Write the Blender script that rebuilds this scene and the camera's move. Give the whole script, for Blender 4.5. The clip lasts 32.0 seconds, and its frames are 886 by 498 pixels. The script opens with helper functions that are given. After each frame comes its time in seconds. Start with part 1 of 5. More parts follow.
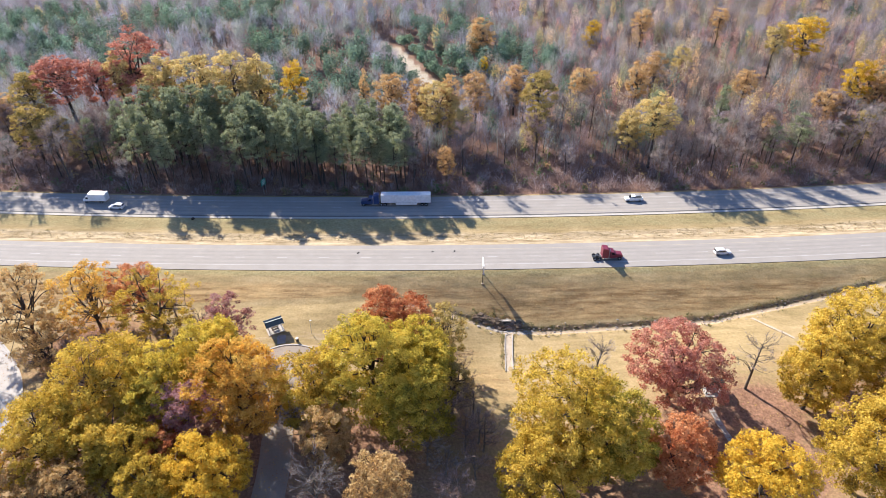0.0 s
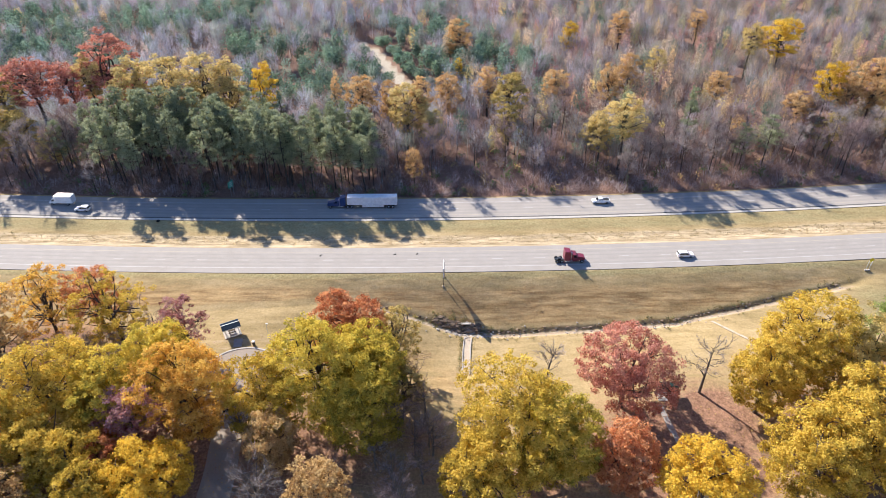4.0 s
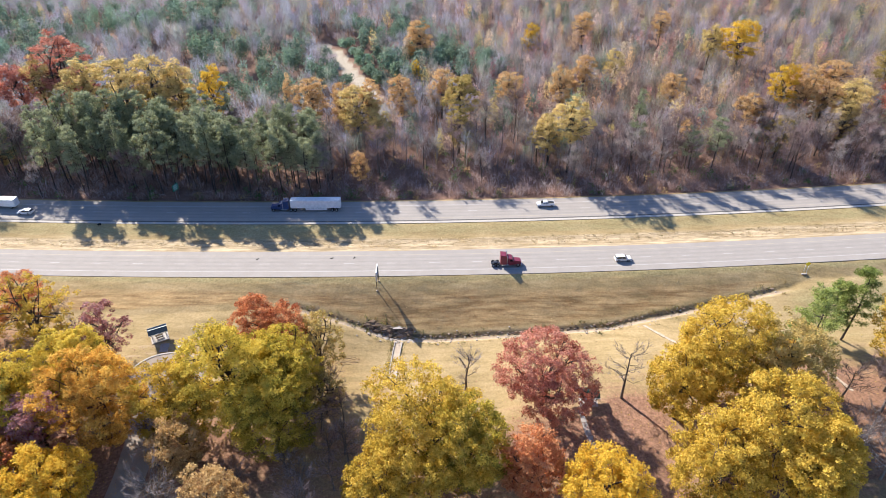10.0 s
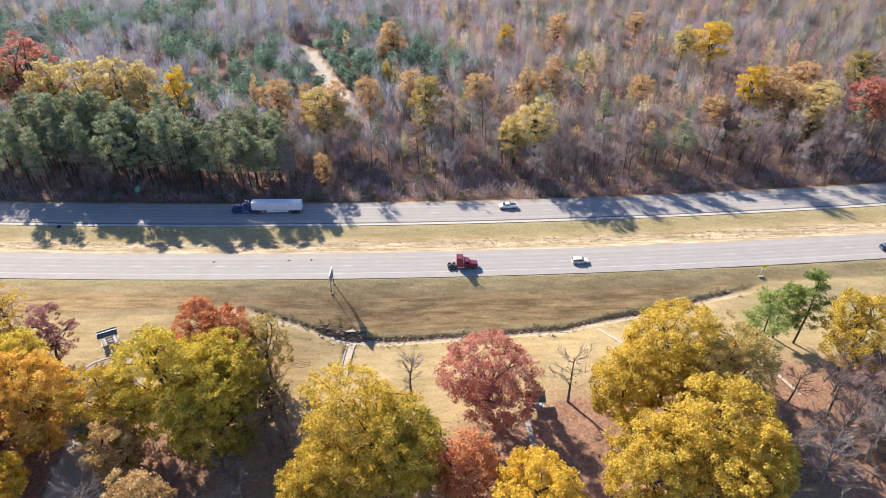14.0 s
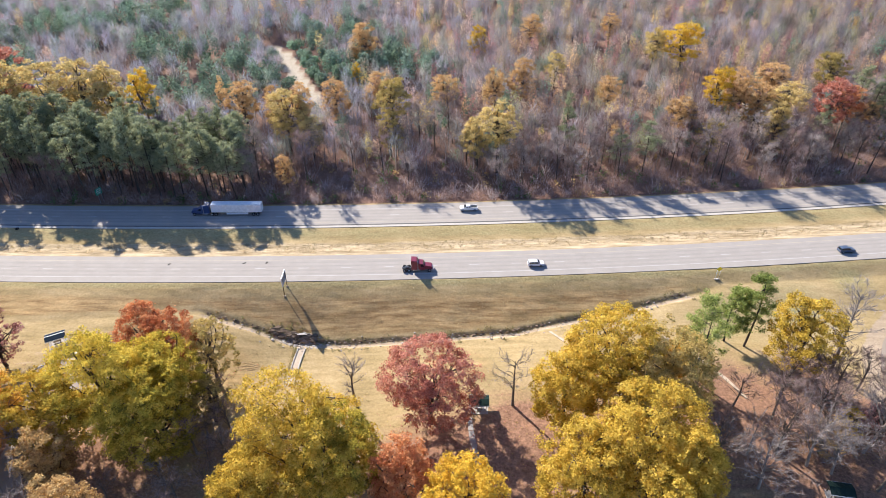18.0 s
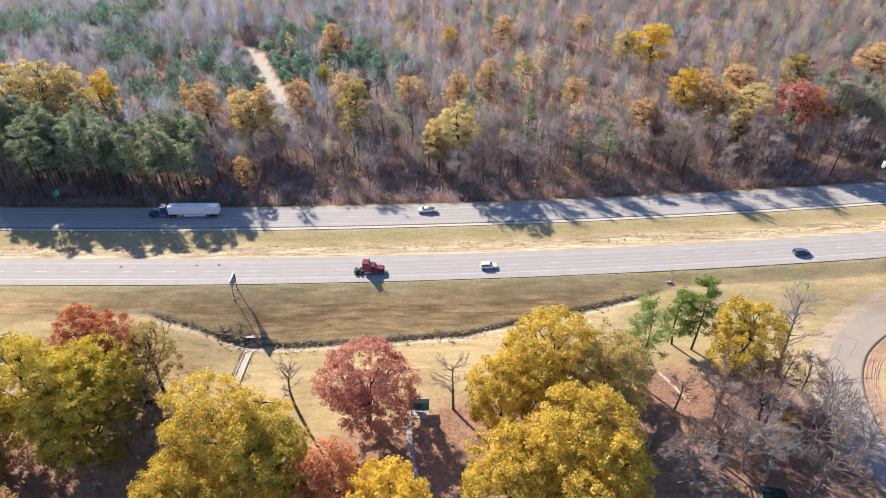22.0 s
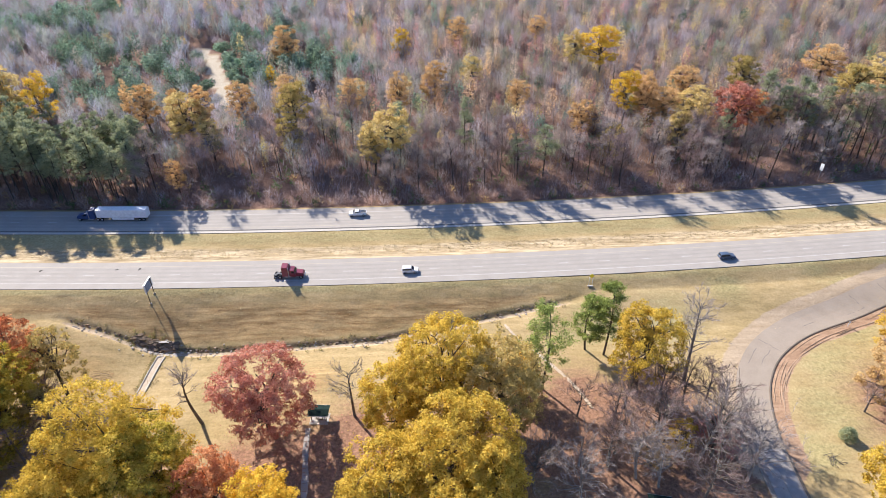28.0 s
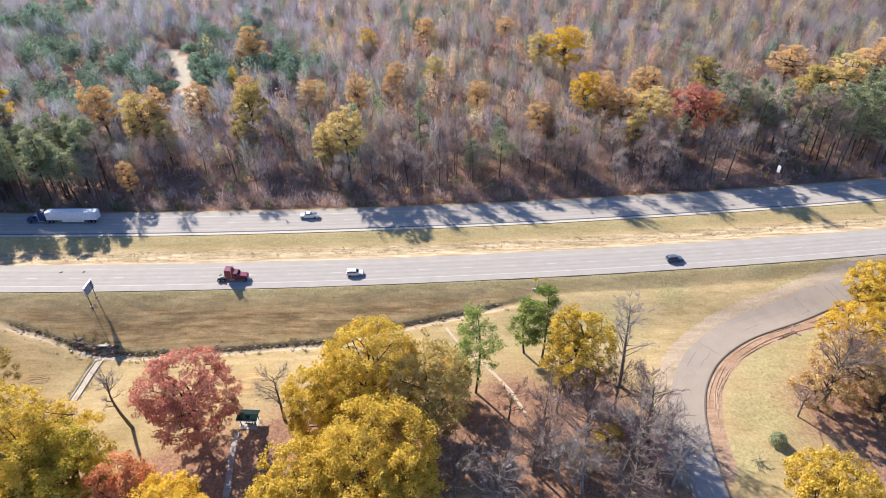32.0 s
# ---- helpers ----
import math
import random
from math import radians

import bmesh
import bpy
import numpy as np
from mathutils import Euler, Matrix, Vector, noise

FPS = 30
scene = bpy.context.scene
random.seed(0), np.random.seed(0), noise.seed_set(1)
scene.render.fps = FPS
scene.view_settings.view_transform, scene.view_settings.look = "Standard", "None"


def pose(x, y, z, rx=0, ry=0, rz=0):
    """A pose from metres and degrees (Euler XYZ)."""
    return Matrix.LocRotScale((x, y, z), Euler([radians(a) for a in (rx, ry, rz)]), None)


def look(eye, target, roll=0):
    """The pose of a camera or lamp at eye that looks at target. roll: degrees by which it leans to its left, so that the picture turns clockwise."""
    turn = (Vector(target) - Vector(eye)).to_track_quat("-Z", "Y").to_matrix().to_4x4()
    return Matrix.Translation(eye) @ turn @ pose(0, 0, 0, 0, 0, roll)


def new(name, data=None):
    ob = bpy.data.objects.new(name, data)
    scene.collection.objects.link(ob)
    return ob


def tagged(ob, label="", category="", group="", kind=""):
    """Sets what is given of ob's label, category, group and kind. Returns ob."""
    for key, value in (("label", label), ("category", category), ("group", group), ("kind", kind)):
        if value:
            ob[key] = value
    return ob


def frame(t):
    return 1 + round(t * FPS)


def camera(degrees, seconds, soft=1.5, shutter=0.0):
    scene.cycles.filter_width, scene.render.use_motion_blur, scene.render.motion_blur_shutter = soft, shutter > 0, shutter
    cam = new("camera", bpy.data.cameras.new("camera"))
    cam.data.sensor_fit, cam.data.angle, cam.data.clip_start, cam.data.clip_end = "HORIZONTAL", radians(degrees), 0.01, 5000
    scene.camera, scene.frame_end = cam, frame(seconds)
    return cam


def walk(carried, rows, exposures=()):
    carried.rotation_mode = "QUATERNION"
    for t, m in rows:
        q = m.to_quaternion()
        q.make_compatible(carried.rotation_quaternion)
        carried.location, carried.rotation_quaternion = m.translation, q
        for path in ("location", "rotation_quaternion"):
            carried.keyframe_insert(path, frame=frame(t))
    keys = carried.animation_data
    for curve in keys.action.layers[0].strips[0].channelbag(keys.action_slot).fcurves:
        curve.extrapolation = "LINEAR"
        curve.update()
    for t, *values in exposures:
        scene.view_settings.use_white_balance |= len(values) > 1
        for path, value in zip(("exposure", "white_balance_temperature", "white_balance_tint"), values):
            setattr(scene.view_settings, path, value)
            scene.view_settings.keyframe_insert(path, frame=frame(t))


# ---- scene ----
cam = camera(70.4, 32.0, soft=0.9)
PATH = [
    (0.0, 0.72, -2.206, 105.757, 0.004, -34.984, -0.58),
    (2.0, 5.9, -1.822, 105.891, 0.004, -34.984, -0.581),
    (4.0, 11.575, -1.441, 106.014, 0.003, -34.984, -0.582),
    (6.0, 17.527, -1.06, 106.126, 0.003, -34.984, -0.582),
    (8.0, 23.612, -0.676, 106.228, 0.002, -34.984, -0.583),
    (10.0, 29.752, -0.288, 106.319, 0.002, -34.984, -0.584),
    (12.0, 35.92, 0.107, 106.4, 0.001, -34.984, -0.585),
    (14.0, 42.129, 0.51, 106.47, 0.001, -34.984, -0.586),
    (16.0, 48.42, 0.925, 106.529, 0.0, -34.984, -0.586),
    (18.0, 54.849, 1.352, 106.578, -0.0, -34.984, -0.587),
    (20.0, 61.474, 1.794, 106.617, -0.001, -34.984, -0.588),
    (22.0, 68.345, 2.254, 106.644, -0.001, -34.984, -0.589),
    (24.0, 75.49, 2.733, 106.662, -0.002, -34.984, -0.589),
    (26.0, 82.903, 3.234, 106.668, -0.002, -34.984, -0.59),
    (28.0, 90.531, 3.758, 106.664, -0.003, -34.984, -0.591),
    (30.0, 98.264, 4.309, 106.65, -0.003, -34.984, -0.592),
    (32.0, 105.921, 4.887, 106.625, -0.004, -34.984, -0.592),
]
walk(cam, [(t, Matrix.Translation((x, y, z)) @ pose(0, 0, 0, 0, 0, yaw) @ pose(0, 0, 0, 90 + pitch) @ pose(0, 0, 0, 0, 0, roll)) for t, x, y, z, yaw, pitch, roll in PATH])

# ---- world, sun ----
SUN_AZ, SUN_EL = -38.0, 33.0
world = bpy.data.worlds.new("world")
scene.world = world
world.use_nodes = True
wn = world.node_tree.nodes
sky = wn.new("ShaderNodeTexSky")
sky.sky_type, sky.sun_disc = "NISHITA", False
sky.sun_elevation, sky.sun_rotation = radians(SUN_EL), radians(SUN_AZ)
sky.dust_density, sky.ozone_density = 0.5, 3.0
wn["Background"].inputs[1].default_value = 0.089
deep = wn.new("ShaderNodeMix")
deep.data_type, deep.blend_type = "RGBA", "MULTIPLY"
deep.inputs[0].default_value, deep.inputs[7].default_value = 1.0, (0.83, 0.95, 1.24, 1.0)
world.node_tree.links.new(sky.outputs[0], deep.inputs[6])
world.node_tree.links.new(deep.outputs[2], wn["Background"].inputs[0])
sun_data = bpy.data.lights.new("sun", "SUN")
sun_data.energy, sun_data.angle, sun_data.color = 5.1, radians(0.6), (1.0, 0.92, 0.85)
sun = new("sun", sun_data)
sx, sy = math.sin(radians(SUN_AZ)), math.cos(radians(SUN_AZ))
sun.matrix_world = look((sx * 300, sy * 300 + 100, 300 * math.tan(radians(SUN_EL))), (0, 100, 0))
scene.view_settings.exposure = 1.15


# ---- terrain ----
def table(x, pairs):
    return np.interp(x, [p[0] for p in pairs], [p[1] for p in pairs])


def near_y(x):
    return 144.85 + 2.6e-4 * (x - 4.0) ** 2


def far_y(x):
    return 172.8 + 2.7e-4 * (x - 3.0) ** 2


TOE_Y = [(-400, 130), (-150, 128), (-60, 126), (-30, 128), (-11, 130.6), (3, 126.8), (16, 122.8), (26, 122.2), (49, 122.6), (73, 124.3), (97, 129.5), (113, 133), (124, 135), (133, 138), (150, 139), (180, 141), (230, 147), (400, 175)]
TOE_Z = [(-400, -2.6), (-60, -2.8), (-30, -3), (-11, -3.5), (3, -5.5), (16, -8), (26, -8), (49, -7), (73, -6.4), (97, -5), (113, -3.8), (124, -2.8), (133, -1.9), (180, -2), (400, -2.2)]
LAWN_Z = [(-400, -3.5), (-45, -3.2), (-20, -5), (0, -7.5), (16, -8.8), (40, -7), (60, -5), (75, -4.6), (110, -4.5), (176, -4), (400, -4)]
CREEK_W = [(-14, 0), (-8, 1), (118, 1), (131, 0)]


def smooth(a, b, v):
    u = np.clip((v - a) / (b - a), 0, 1)
    return u * u * (3 - 2 * u)


def height(x, y):
    """Ground height of the land, with the two carriageways at zero."""
    x, y = np.asarray(x, float), np.asarray(y, float)
    ny, fy = near_y(x), far_y(x)
    ty, tz, lz = table(x, TOE_Y), table(x, TOE_Z), table(x, LAWN_Z)
    edge = ny - 6.3
    u = np.clip((edge - y) / np.maximum(edge - ty, 1), 0, 1)
    bank = -0.12 + (tz + 0.12) * (0.75 * u + 0.25 * u * u * (3 - 2 * u))
    lawn = tz + (lz - tz) * smooth(0, 15, ty - y)
    south = np.where(y > ty, bank, lawn)
    d = np.abs(y - ty + 0.4)
    south = south - 0.45 * table(x, CREEK_W) * (1 - smooth(0.5, 1.6, d))
    v = np.clip((y - ny - 6.1) / np.maximum(fy - 7.2 - ny - 6.1, 1), 0, 1)
    median = -0.12 - 0.9 * np.sin(v * math.pi) ** 1.5
    w = y - fy - 6.6
    north = -0.12 - 0.7 * smooth(0, 3, w) + 0.6 * smooth(3, 9, w) + 0.06 * np.clip(w - 6, 0, 175) + 0.02 * np.clip(w - 181, 0, 900)
    out = np.where(y < edge, south, np.where(y < ny + 6.1, -0.12, np.where(y < fy - 7.2, median, np.where(y < fy + 6.6, -0.12, north))))
    return out


def ground_z(x, y):
    return float(height(x, y))


# ---- materials ----
def material(name):
    m = bpy.data.materials.new(name)
    m.use_nodes = True
    return m, m.node_tree.nodes, m.node_tree.links


def ramp(nodes, stops):
    r = nodes.new("ShaderNodeValToRGB")
    els = r.color_ramp.elements
    while len(els) < len(stops):
        els.new(0.5)
    for e, (p, c) in zip(els, stops):
        e.position, e.color = p, (*c, 1)
    return r


def noise_node(nodes, links, scale, detail=4.0, rough=0.6, vector=None):
    n = nodes.new("ShaderNodeTexNoise")
    n.inputs["Scale"].default_value, n.inputs["Detail"].default_value, n.inputs["Roughness"].default_value = scale, detail, rough
    if vector:
        links.new(vector, n.inputs["Vector"])
    return n


def mix_node(nodes, links, a, b, fac, mode="MIX"):
    n = nodes.new("ShaderNodeMix")
    n.data_type, n.blend_type = "RGBA", mode
    for sock, val in ((n.inputs[0], fac), (n.inputs[6], a), (n.inputs[7], b)):
        if isinstance(val, (int, float)):
            sock.default_value = val
        elif isinstance(val, tuple):
            sock.default_value = (*val, 1)
        else:
            links.new(val, sock)
    return n.outputs[2]


def surface(name, dark, light, scale=1.0, rough=0.85, bump=0.3, fine=9.0, metal=0.0, spec=0.3):
    """Two-scale mottled surface in world coordinates."""
    m, n, l = material(name)
    geo = n.new("ShaderNodeNewGeometry")
    a = noise_node(n, l, scale, 5, 0.6, geo.outputs["Position"])
    b = noise_node(n, l, scale * fine, 4, 0.6, geo.outputs["Position"])
    mid = n.new("ShaderNodeMath")
    mid.operation = "ADD"
    l.new(a.outputs[0], mid.inputs[0]), l.new(b.outputs[0], mid.inputs[1])
    half = n.new("ShaderNodeMath")
    half.operation = "MULTIPLY"
    half.inputs[1].default_value = 0.5
    l.new(mid.outputs[0], half.inputs[0])
    r = ramp(n, [(0.3, dark), (0.7, light)])
    l.new(half.outputs[0], r.inputs[0])
    p = n["Principled BSDF"]
    p.inputs["Roughness"].default_value, p.inputs["Metallic"].default_value = rough, metal
    p.inputs["Specular IOR Level"].default_value = spec
    l.new(r.outputs[0], p.inputs["Base Color"])
    if bump:
        bn = n.new("ShaderNodeBump")
        bn.inputs["Strength"].default_value, bn.inputs["Distance"].default_value = bump, 0.05
        l.new(b.outputs[0], bn.inputs["Height"])
        l.new(bn.outputs[0], p.inputs["Normal"])
    return m


def foliage(name, stops, trans=0.45, scale=0.35):
    """Leaves: each one its own tone, with drifts of colour over the crown, letting sunlight through."""
    m, n, l = material(name)
    geo = n.new("ShaderNodeNewGeometry")
    info = n.new("ShaderNodeObjectInfo")
    nz = noise_node(n, l, scale, 2, 0.5, geo.outputs["Position"])
    add = n.new("ShaderNodeMath")
    add.operation = "MULTIPLY_ADD"
    add.inputs[1].default_value = 0.38
    l.new(geo.outputs["Random Per Island"], add.inputs[0]), l.new(nz.outputs[0], add.inputs[2])
    sub = n.new("ShaderNodeMath")
    sub.operation = "MULTIPLY_ADD"
    sub.inputs[1].default_value = 0.25
    l.new(info.outputs["Random"], sub.inputs[0]), l.new(add.outputs[0], sub.inputs[2])
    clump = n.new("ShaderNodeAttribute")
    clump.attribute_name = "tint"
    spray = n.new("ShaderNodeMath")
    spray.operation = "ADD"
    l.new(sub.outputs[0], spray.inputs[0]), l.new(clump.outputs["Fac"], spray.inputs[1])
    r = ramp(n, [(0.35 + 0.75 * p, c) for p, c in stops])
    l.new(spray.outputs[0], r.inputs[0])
    dif, tra, mx = n.new("ShaderNodeBsdfDiffuse"), n.new("ShaderNodeBsdfTranslucent"), n.new("ShaderNodeMixShader")
    l.new(r.outputs[0], dif.inputs[0]), l.new(r.outputs[0], tra.inputs[0])
    mx.inputs[0].default_value = trans
    l.new(dif.outputs[0], mx.inputs[1]), l.new(tra.outputs[0], mx.inputs[2])
    n.remove(n["Principled BSDF"])
    l.new(mx.outputs[0], n["Material Output"].inputs[0])
    return m


def tinted(name, trans=0.45):
    """Woods seen from afar: every tree has its own tint stored with the mesh."""
    m, n, l = material(name)
    at = n.new("ShaderNodeAttribute")
    at.attribute_name = "tint"
    geo = n.new("ShaderNodeNewGeometry")
    mul = n.new("ShaderNodeHueSaturation")
    mr = n.new("ShaderNodeMapRange")
    mr.inputs[3].default_value, mr.inputs[4].default_value = 0.72, 1.28
    l.new(geo.outputs["Random Per Island"], mr.inputs[0])
    l.new(mr.outputs[0], mul.inputs["Value"]), l.new(at.outputs[0], mul.inputs["Color"])
    dif, tra, mx = n.new("ShaderNodeBsdfDiffuse"), n.new("ShaderNodeBsdfTranslucent"), n.new("ShaderNodeMixShader")
    l.new(mul.outputs[0], dif.inputs[0]), l.new(mul.outputs[0], tra.inputs[0])
    mx.inputs[0].default_value = trans
    l.new(dif.outputs[0], mx.inputs[1]), l.new(tra.outputs[0], mx.inputs[2])
    n.remove(n["Principled BSDF"])
    l.new(mx.outputs[0], n["Material Output"].inputs[0])
    return m


YELLOW = [(0.0, (0.25, 0.175, 0.035)), (0.45, (0.52, 0.365, 0.055)), (1.0, (0.70, 0.505, 0.10))]
OLIVE = [(0.0, (0.20, 0.175, 0.035)), (0.5, (0.46, 0.375, 0.06)), (1.0, (0.72, 0.55, 0.10))]
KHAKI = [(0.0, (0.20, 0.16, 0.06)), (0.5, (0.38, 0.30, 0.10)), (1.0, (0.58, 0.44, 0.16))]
# Yellow and orange for the far woods, distance haze greyed into the colour.
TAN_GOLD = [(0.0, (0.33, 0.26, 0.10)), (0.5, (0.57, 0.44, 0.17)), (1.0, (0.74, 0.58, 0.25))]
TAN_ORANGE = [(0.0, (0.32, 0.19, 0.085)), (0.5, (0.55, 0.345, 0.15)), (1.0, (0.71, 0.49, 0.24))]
GOLD = [(0.0, (0.38, 0.24, 0.03)), (0.5, (0.62, 0.40, 0.05)), (1.0, (0.75, 0.52, 0.08))]
ORANGE = [(0.0, (0.40, 0.22, 0.05)), (0.5, (0.68, 0.385, 0.075)), (1.0, (0.82, 0.55, 0.13))]
RED = [(0.0, (0.28, 0.10, 0.07)), (0.5, (0.475, 0.175, 0.122)), (1.0, (0.62, 0.31, 0.22))]
SCARLET = [(0.0, (0.29, 0.088, 0.042)), (0.5, (0.54, 0.195, 0.085)), (1.0, (0.66, 0.33, 0.155))]
MAROON = [(0.0, (0.22, 0.09, 0.08)), (0.5, (0.38, 0.17, 0.15)), (1.0, (0.48, 0.28, 0.26))]
BRONZE = [(0.0, (0.27, 0.165, 0.075)), (0.5, (0.50, 0.32, 0.135)), (1.0, (0.65, 0.46, 0.21))]
# Woods pine and bush green, lightened and blued to hold distance haze.
PINE = [(0.0, (0.15, 0.18, 0.10)), (0.5, (0.28, 0.31, 0.175)), (1.0, (0.43, 0.45, 0.265))]
NEEDLE = [(0.0, (0.12, 0.155, 0.04)), (0.5, (0.25, 0.30, 0.085)), (1.0, (0.41, 0.46, 0.15))]
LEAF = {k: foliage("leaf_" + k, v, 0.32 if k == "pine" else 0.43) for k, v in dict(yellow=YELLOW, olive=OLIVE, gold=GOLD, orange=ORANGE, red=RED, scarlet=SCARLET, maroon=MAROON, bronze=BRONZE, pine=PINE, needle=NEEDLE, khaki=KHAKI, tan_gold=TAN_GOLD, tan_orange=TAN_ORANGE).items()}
BARK = surface("bark", (0.07, 0.055, 0.045), (0.20, 0.17, 0.14), 1.5, 0.95, 0.5)
BARK_PALE = surface("bark_pale", (0.13, 0.108, 0.09), (0.34, 0.30, 0.265), 1.5, 0.95, 0.5)
BARK_DARK = surface("bark_dark", (0.035, 0.028, 0.022), (0.10, 0.08, 0.065), 1.5, 0.95, 0.5)
TWIG = foliage("twig", [(0.0, (0.15, 0.125, 0.115)), (0.5, (0.29, 0.25, 0.23)), (1.0, (0.48, 0.42, 0.39))], 0.2)
TWIG_RED = foliage("twig_red", [(0.0, (0.14, 0.092, 0.08)), (0.5, (0.27, 0.19, 0.165)), (1.0, (0.41, 0.305, 0.275))], 0.2)
SAND = surface("sandy_stone", (0.36, 0.29, 0.205), (0.54, 0.445, 0.335), 1.2, 0.95, 0.3)
TWIG_WOOD = foliage("twig_wood", [(0.0, (0.19, 0.15, 0.135)), (0.5, (0.34, 0.285, 0.255)), (1.0, (0.52, 0.445, 0.40))], 0.2)
WOODS = tinted("woods_leaf")
ASPHALT = surface("asphalt", (0.268, 0.243, 0.211), (0.352, 0.322, 0.282), 0.25, 0.9, 0.15, 12)
ASPHALT_OLD = surface("asphalt_old", (0.245, 0.20, 0.152), (0.335, 0.28, 0.22), 0.25, 0.9, 0.15, 12)
CONCRETE = surface("concrete", (0.33, 0.30, 0.265), (0.50, 0.465, 0.41), 0.8, 0.85, 0.2)
PAINT = surface("road_paint", (0.38, 0.36, 0.33), (0.52, 0.50, 0.47), 1.5, 0.7, 0.1)
PAINT_YELLOW = surface("road_paint_yellow", (0.36, 0.32, 0.24), (0.46, 0.40, 0.28), 1.5, 0.7, 0.1)


# ---- mesh building ----
class Cloud:
    """Collects points and faces as arrays; makes one mesh of them."""

    def __init__(self):
        self.v, self.f, self.n, self.s, self.c = [], [], 0, [], []

    def add(self, verts, faces, smooth_faces=False, tint=None):
        verts, faces = np.asarray(verts, float), np.asarray(faces, int)
        self.v.append(verts)
        self.f.append(faces + self.n)
        self.s.append(smooth_faces)
        self.n += len(verts)
        if tint is not None:
            tint = np.asarray(tint, float)
            self.c.append(np.broadcast_to(tint, (len(verts), 3)))

    def mesh(self, name, mat):
        me = bpy.data.meshes.new(name)
        v = np.concatenate(self.v)
        me.vertices.add(len(v))
        me.vertices.foreach_set("co", v.astype(np.float32).ravel())
        sizes = np.concatenate([np.full(len(f), f.shape[1]) for f in self.f])
        loops = np.concatenate([f.ravel() for f in self.f])
        me.loops.add(len(loops))
        me.loops.foreach_set("vertex_index", loops.astype(np.int32))
        me.polygons.add(len(sizes))
        start = np.concatenate([[0], np.cumsum(sizes)[:-1]])
        me.polygons.foreach_set("loop_start", start.astype(np.int32))
        flags = np.concatenate([np.full(len(f), s) for f, s in zip(self.f, self.s)])
        me.polygons.foreach_set("use_smooth", flags)
        if self.c:
            a = me.attributes.new("tint", "FLOAT_COLOR", "POINT")
            col = np.ones((len(v), 4), np.float32)
            col[:, :3] = np.concatenate(self.c)
            a.data.foreach_set("color", col.ravel())
        me.update(calc_edges=True)
        me.validate()
        if mat:
            me.materials.append(mat)
        return me


def unit(a):
    return a / np.maximum(np.linalg.norm(a, axis=-1, keepdims=True), 1e-9)


def leaves(cloud, rng, centres, size, tint=None, up=0.3, corners=4, out=None):
    """A leaf spray of four or three corners at each centre, turned at random about up and the way out."""
    k = len(centres)
    nrm = unit(rng.normal(size=(k, 3)) + np.array([0, 0, up]) + (0 if out is None else out))
    t = unit(np.cross(nrm, rng.normal(size=(k, 3))))
    b = np.cross(nrm, t)
    s = size * rng.uniform(0.6, 1.4, (k, 1))
    w = s * rng.uniform(0.45, 0.8, (k, 1))
    if corners == 3:
        p = np.stack([centres - t * s, centres + t * s * 0.7 + b * w, centres + t * s * 0.7 - b * w], 1).reshape(-1, 3)
        cloud.add(p, np.arange(3 * k).reshape(k, 3), False, None if tint is None else np.repeat(np.broadcast_to(tint, (k, 3)), 3, 0))
        return
    p = np.stack([centres - t * s, centres + b * w + nrm * 0.15 * s, centres + t * s, centres - b * w + nrm * 0.15 * s], 1).reshape(-1, 3)
    cloud.add(p, np.arange(4 * k).reshape(k, 4), False, None if tint is None else np.repeat(np.broadcast_to(tint, (k, 3)), 4, 0))


def twigs(cloud, rng, starts, ways, length, width, tint=None):
    """Thin three-cornered twigs from each start along its way."""
    k = len(starts)
    side = unit(np.cross(ways, rng.normal(size=(k, 3)))) * width * rng.uniform(0.6, 1.4, (k, 1))
    tip = starts + ways * (length * rng.uniform(0.5, 1.4, (k, 1)))
    p = np.stack([starts - side, starts + side, tip], 1).reshape(-1, 3)
    cloud.add(p, np.arange(3 * k).reshape(k, 3), False, None if tint is None else np.repeat(np.broadcast_to(tint, (k, 3)), 3, 0))


def tube(cloud, pts, radii, sides=6, tint=None):
    pts = np.asarray(pts, float)
    k = len(pts)
    way = unit(np.gradient(pts, axis=0))
    a = unit(np.cross(way, np.array([0.3, 0.9, 0.31])))
    b = np.cross(way, a)
    ang = np.arange(sides) / sides * 2 * math.pi
    ring = np.cos(ang)[None, :, None] * a[:, None] + np.sin(ang)[None, :, None] * b[:, None]
    v = (pts[:, None] + ring * np.asarray(radii, float)[:, None, None]).reshape(-1, 3)
    i, j = np.meshgrid(np.arange(k - 1), np.arange(sides), indexing="ij")
    j2 = (j + 1) % sides
    f = np.stack([i * sides + j, i * sides + j2, (i + 1) * sides + j2, (i + 1) * sides + j], -1).reshape(-1, 4)
    cloud.add(v, f, True, tint)


def limb(rng, start, end, bend=0.12, steps=5):
    """A gently wandering line from start to end."""
    start, end = np.asarray(start, float), np.asarray(end, float)
    u = np.linspace(0, 1, steps)[:, None]
    off = rng.normal(size=3) * bend * np.linalg.norm(end - start)
    return start + (end - start) * u + off * np.sin(u * math.pi) + np.array([0, 0, 1]) * 0.08 * np.linalg.norm(end - start) * np.sin(u * math.pi)


def part(name, me, parent, label=""):
    ob = new(name, me)
    ob.parent = parent
    if label:
        ob["label"] = label
    return ob


def thing(name, x, y, z, label, category, group="", kind="", turn=0.0):
    ob = new(name)
    ob.empty_display_size = 0.5
    ob.matrix_basis = pose(x, y, z, 0, 0, turn)
    return tagged(ob, label, category, group, kind)


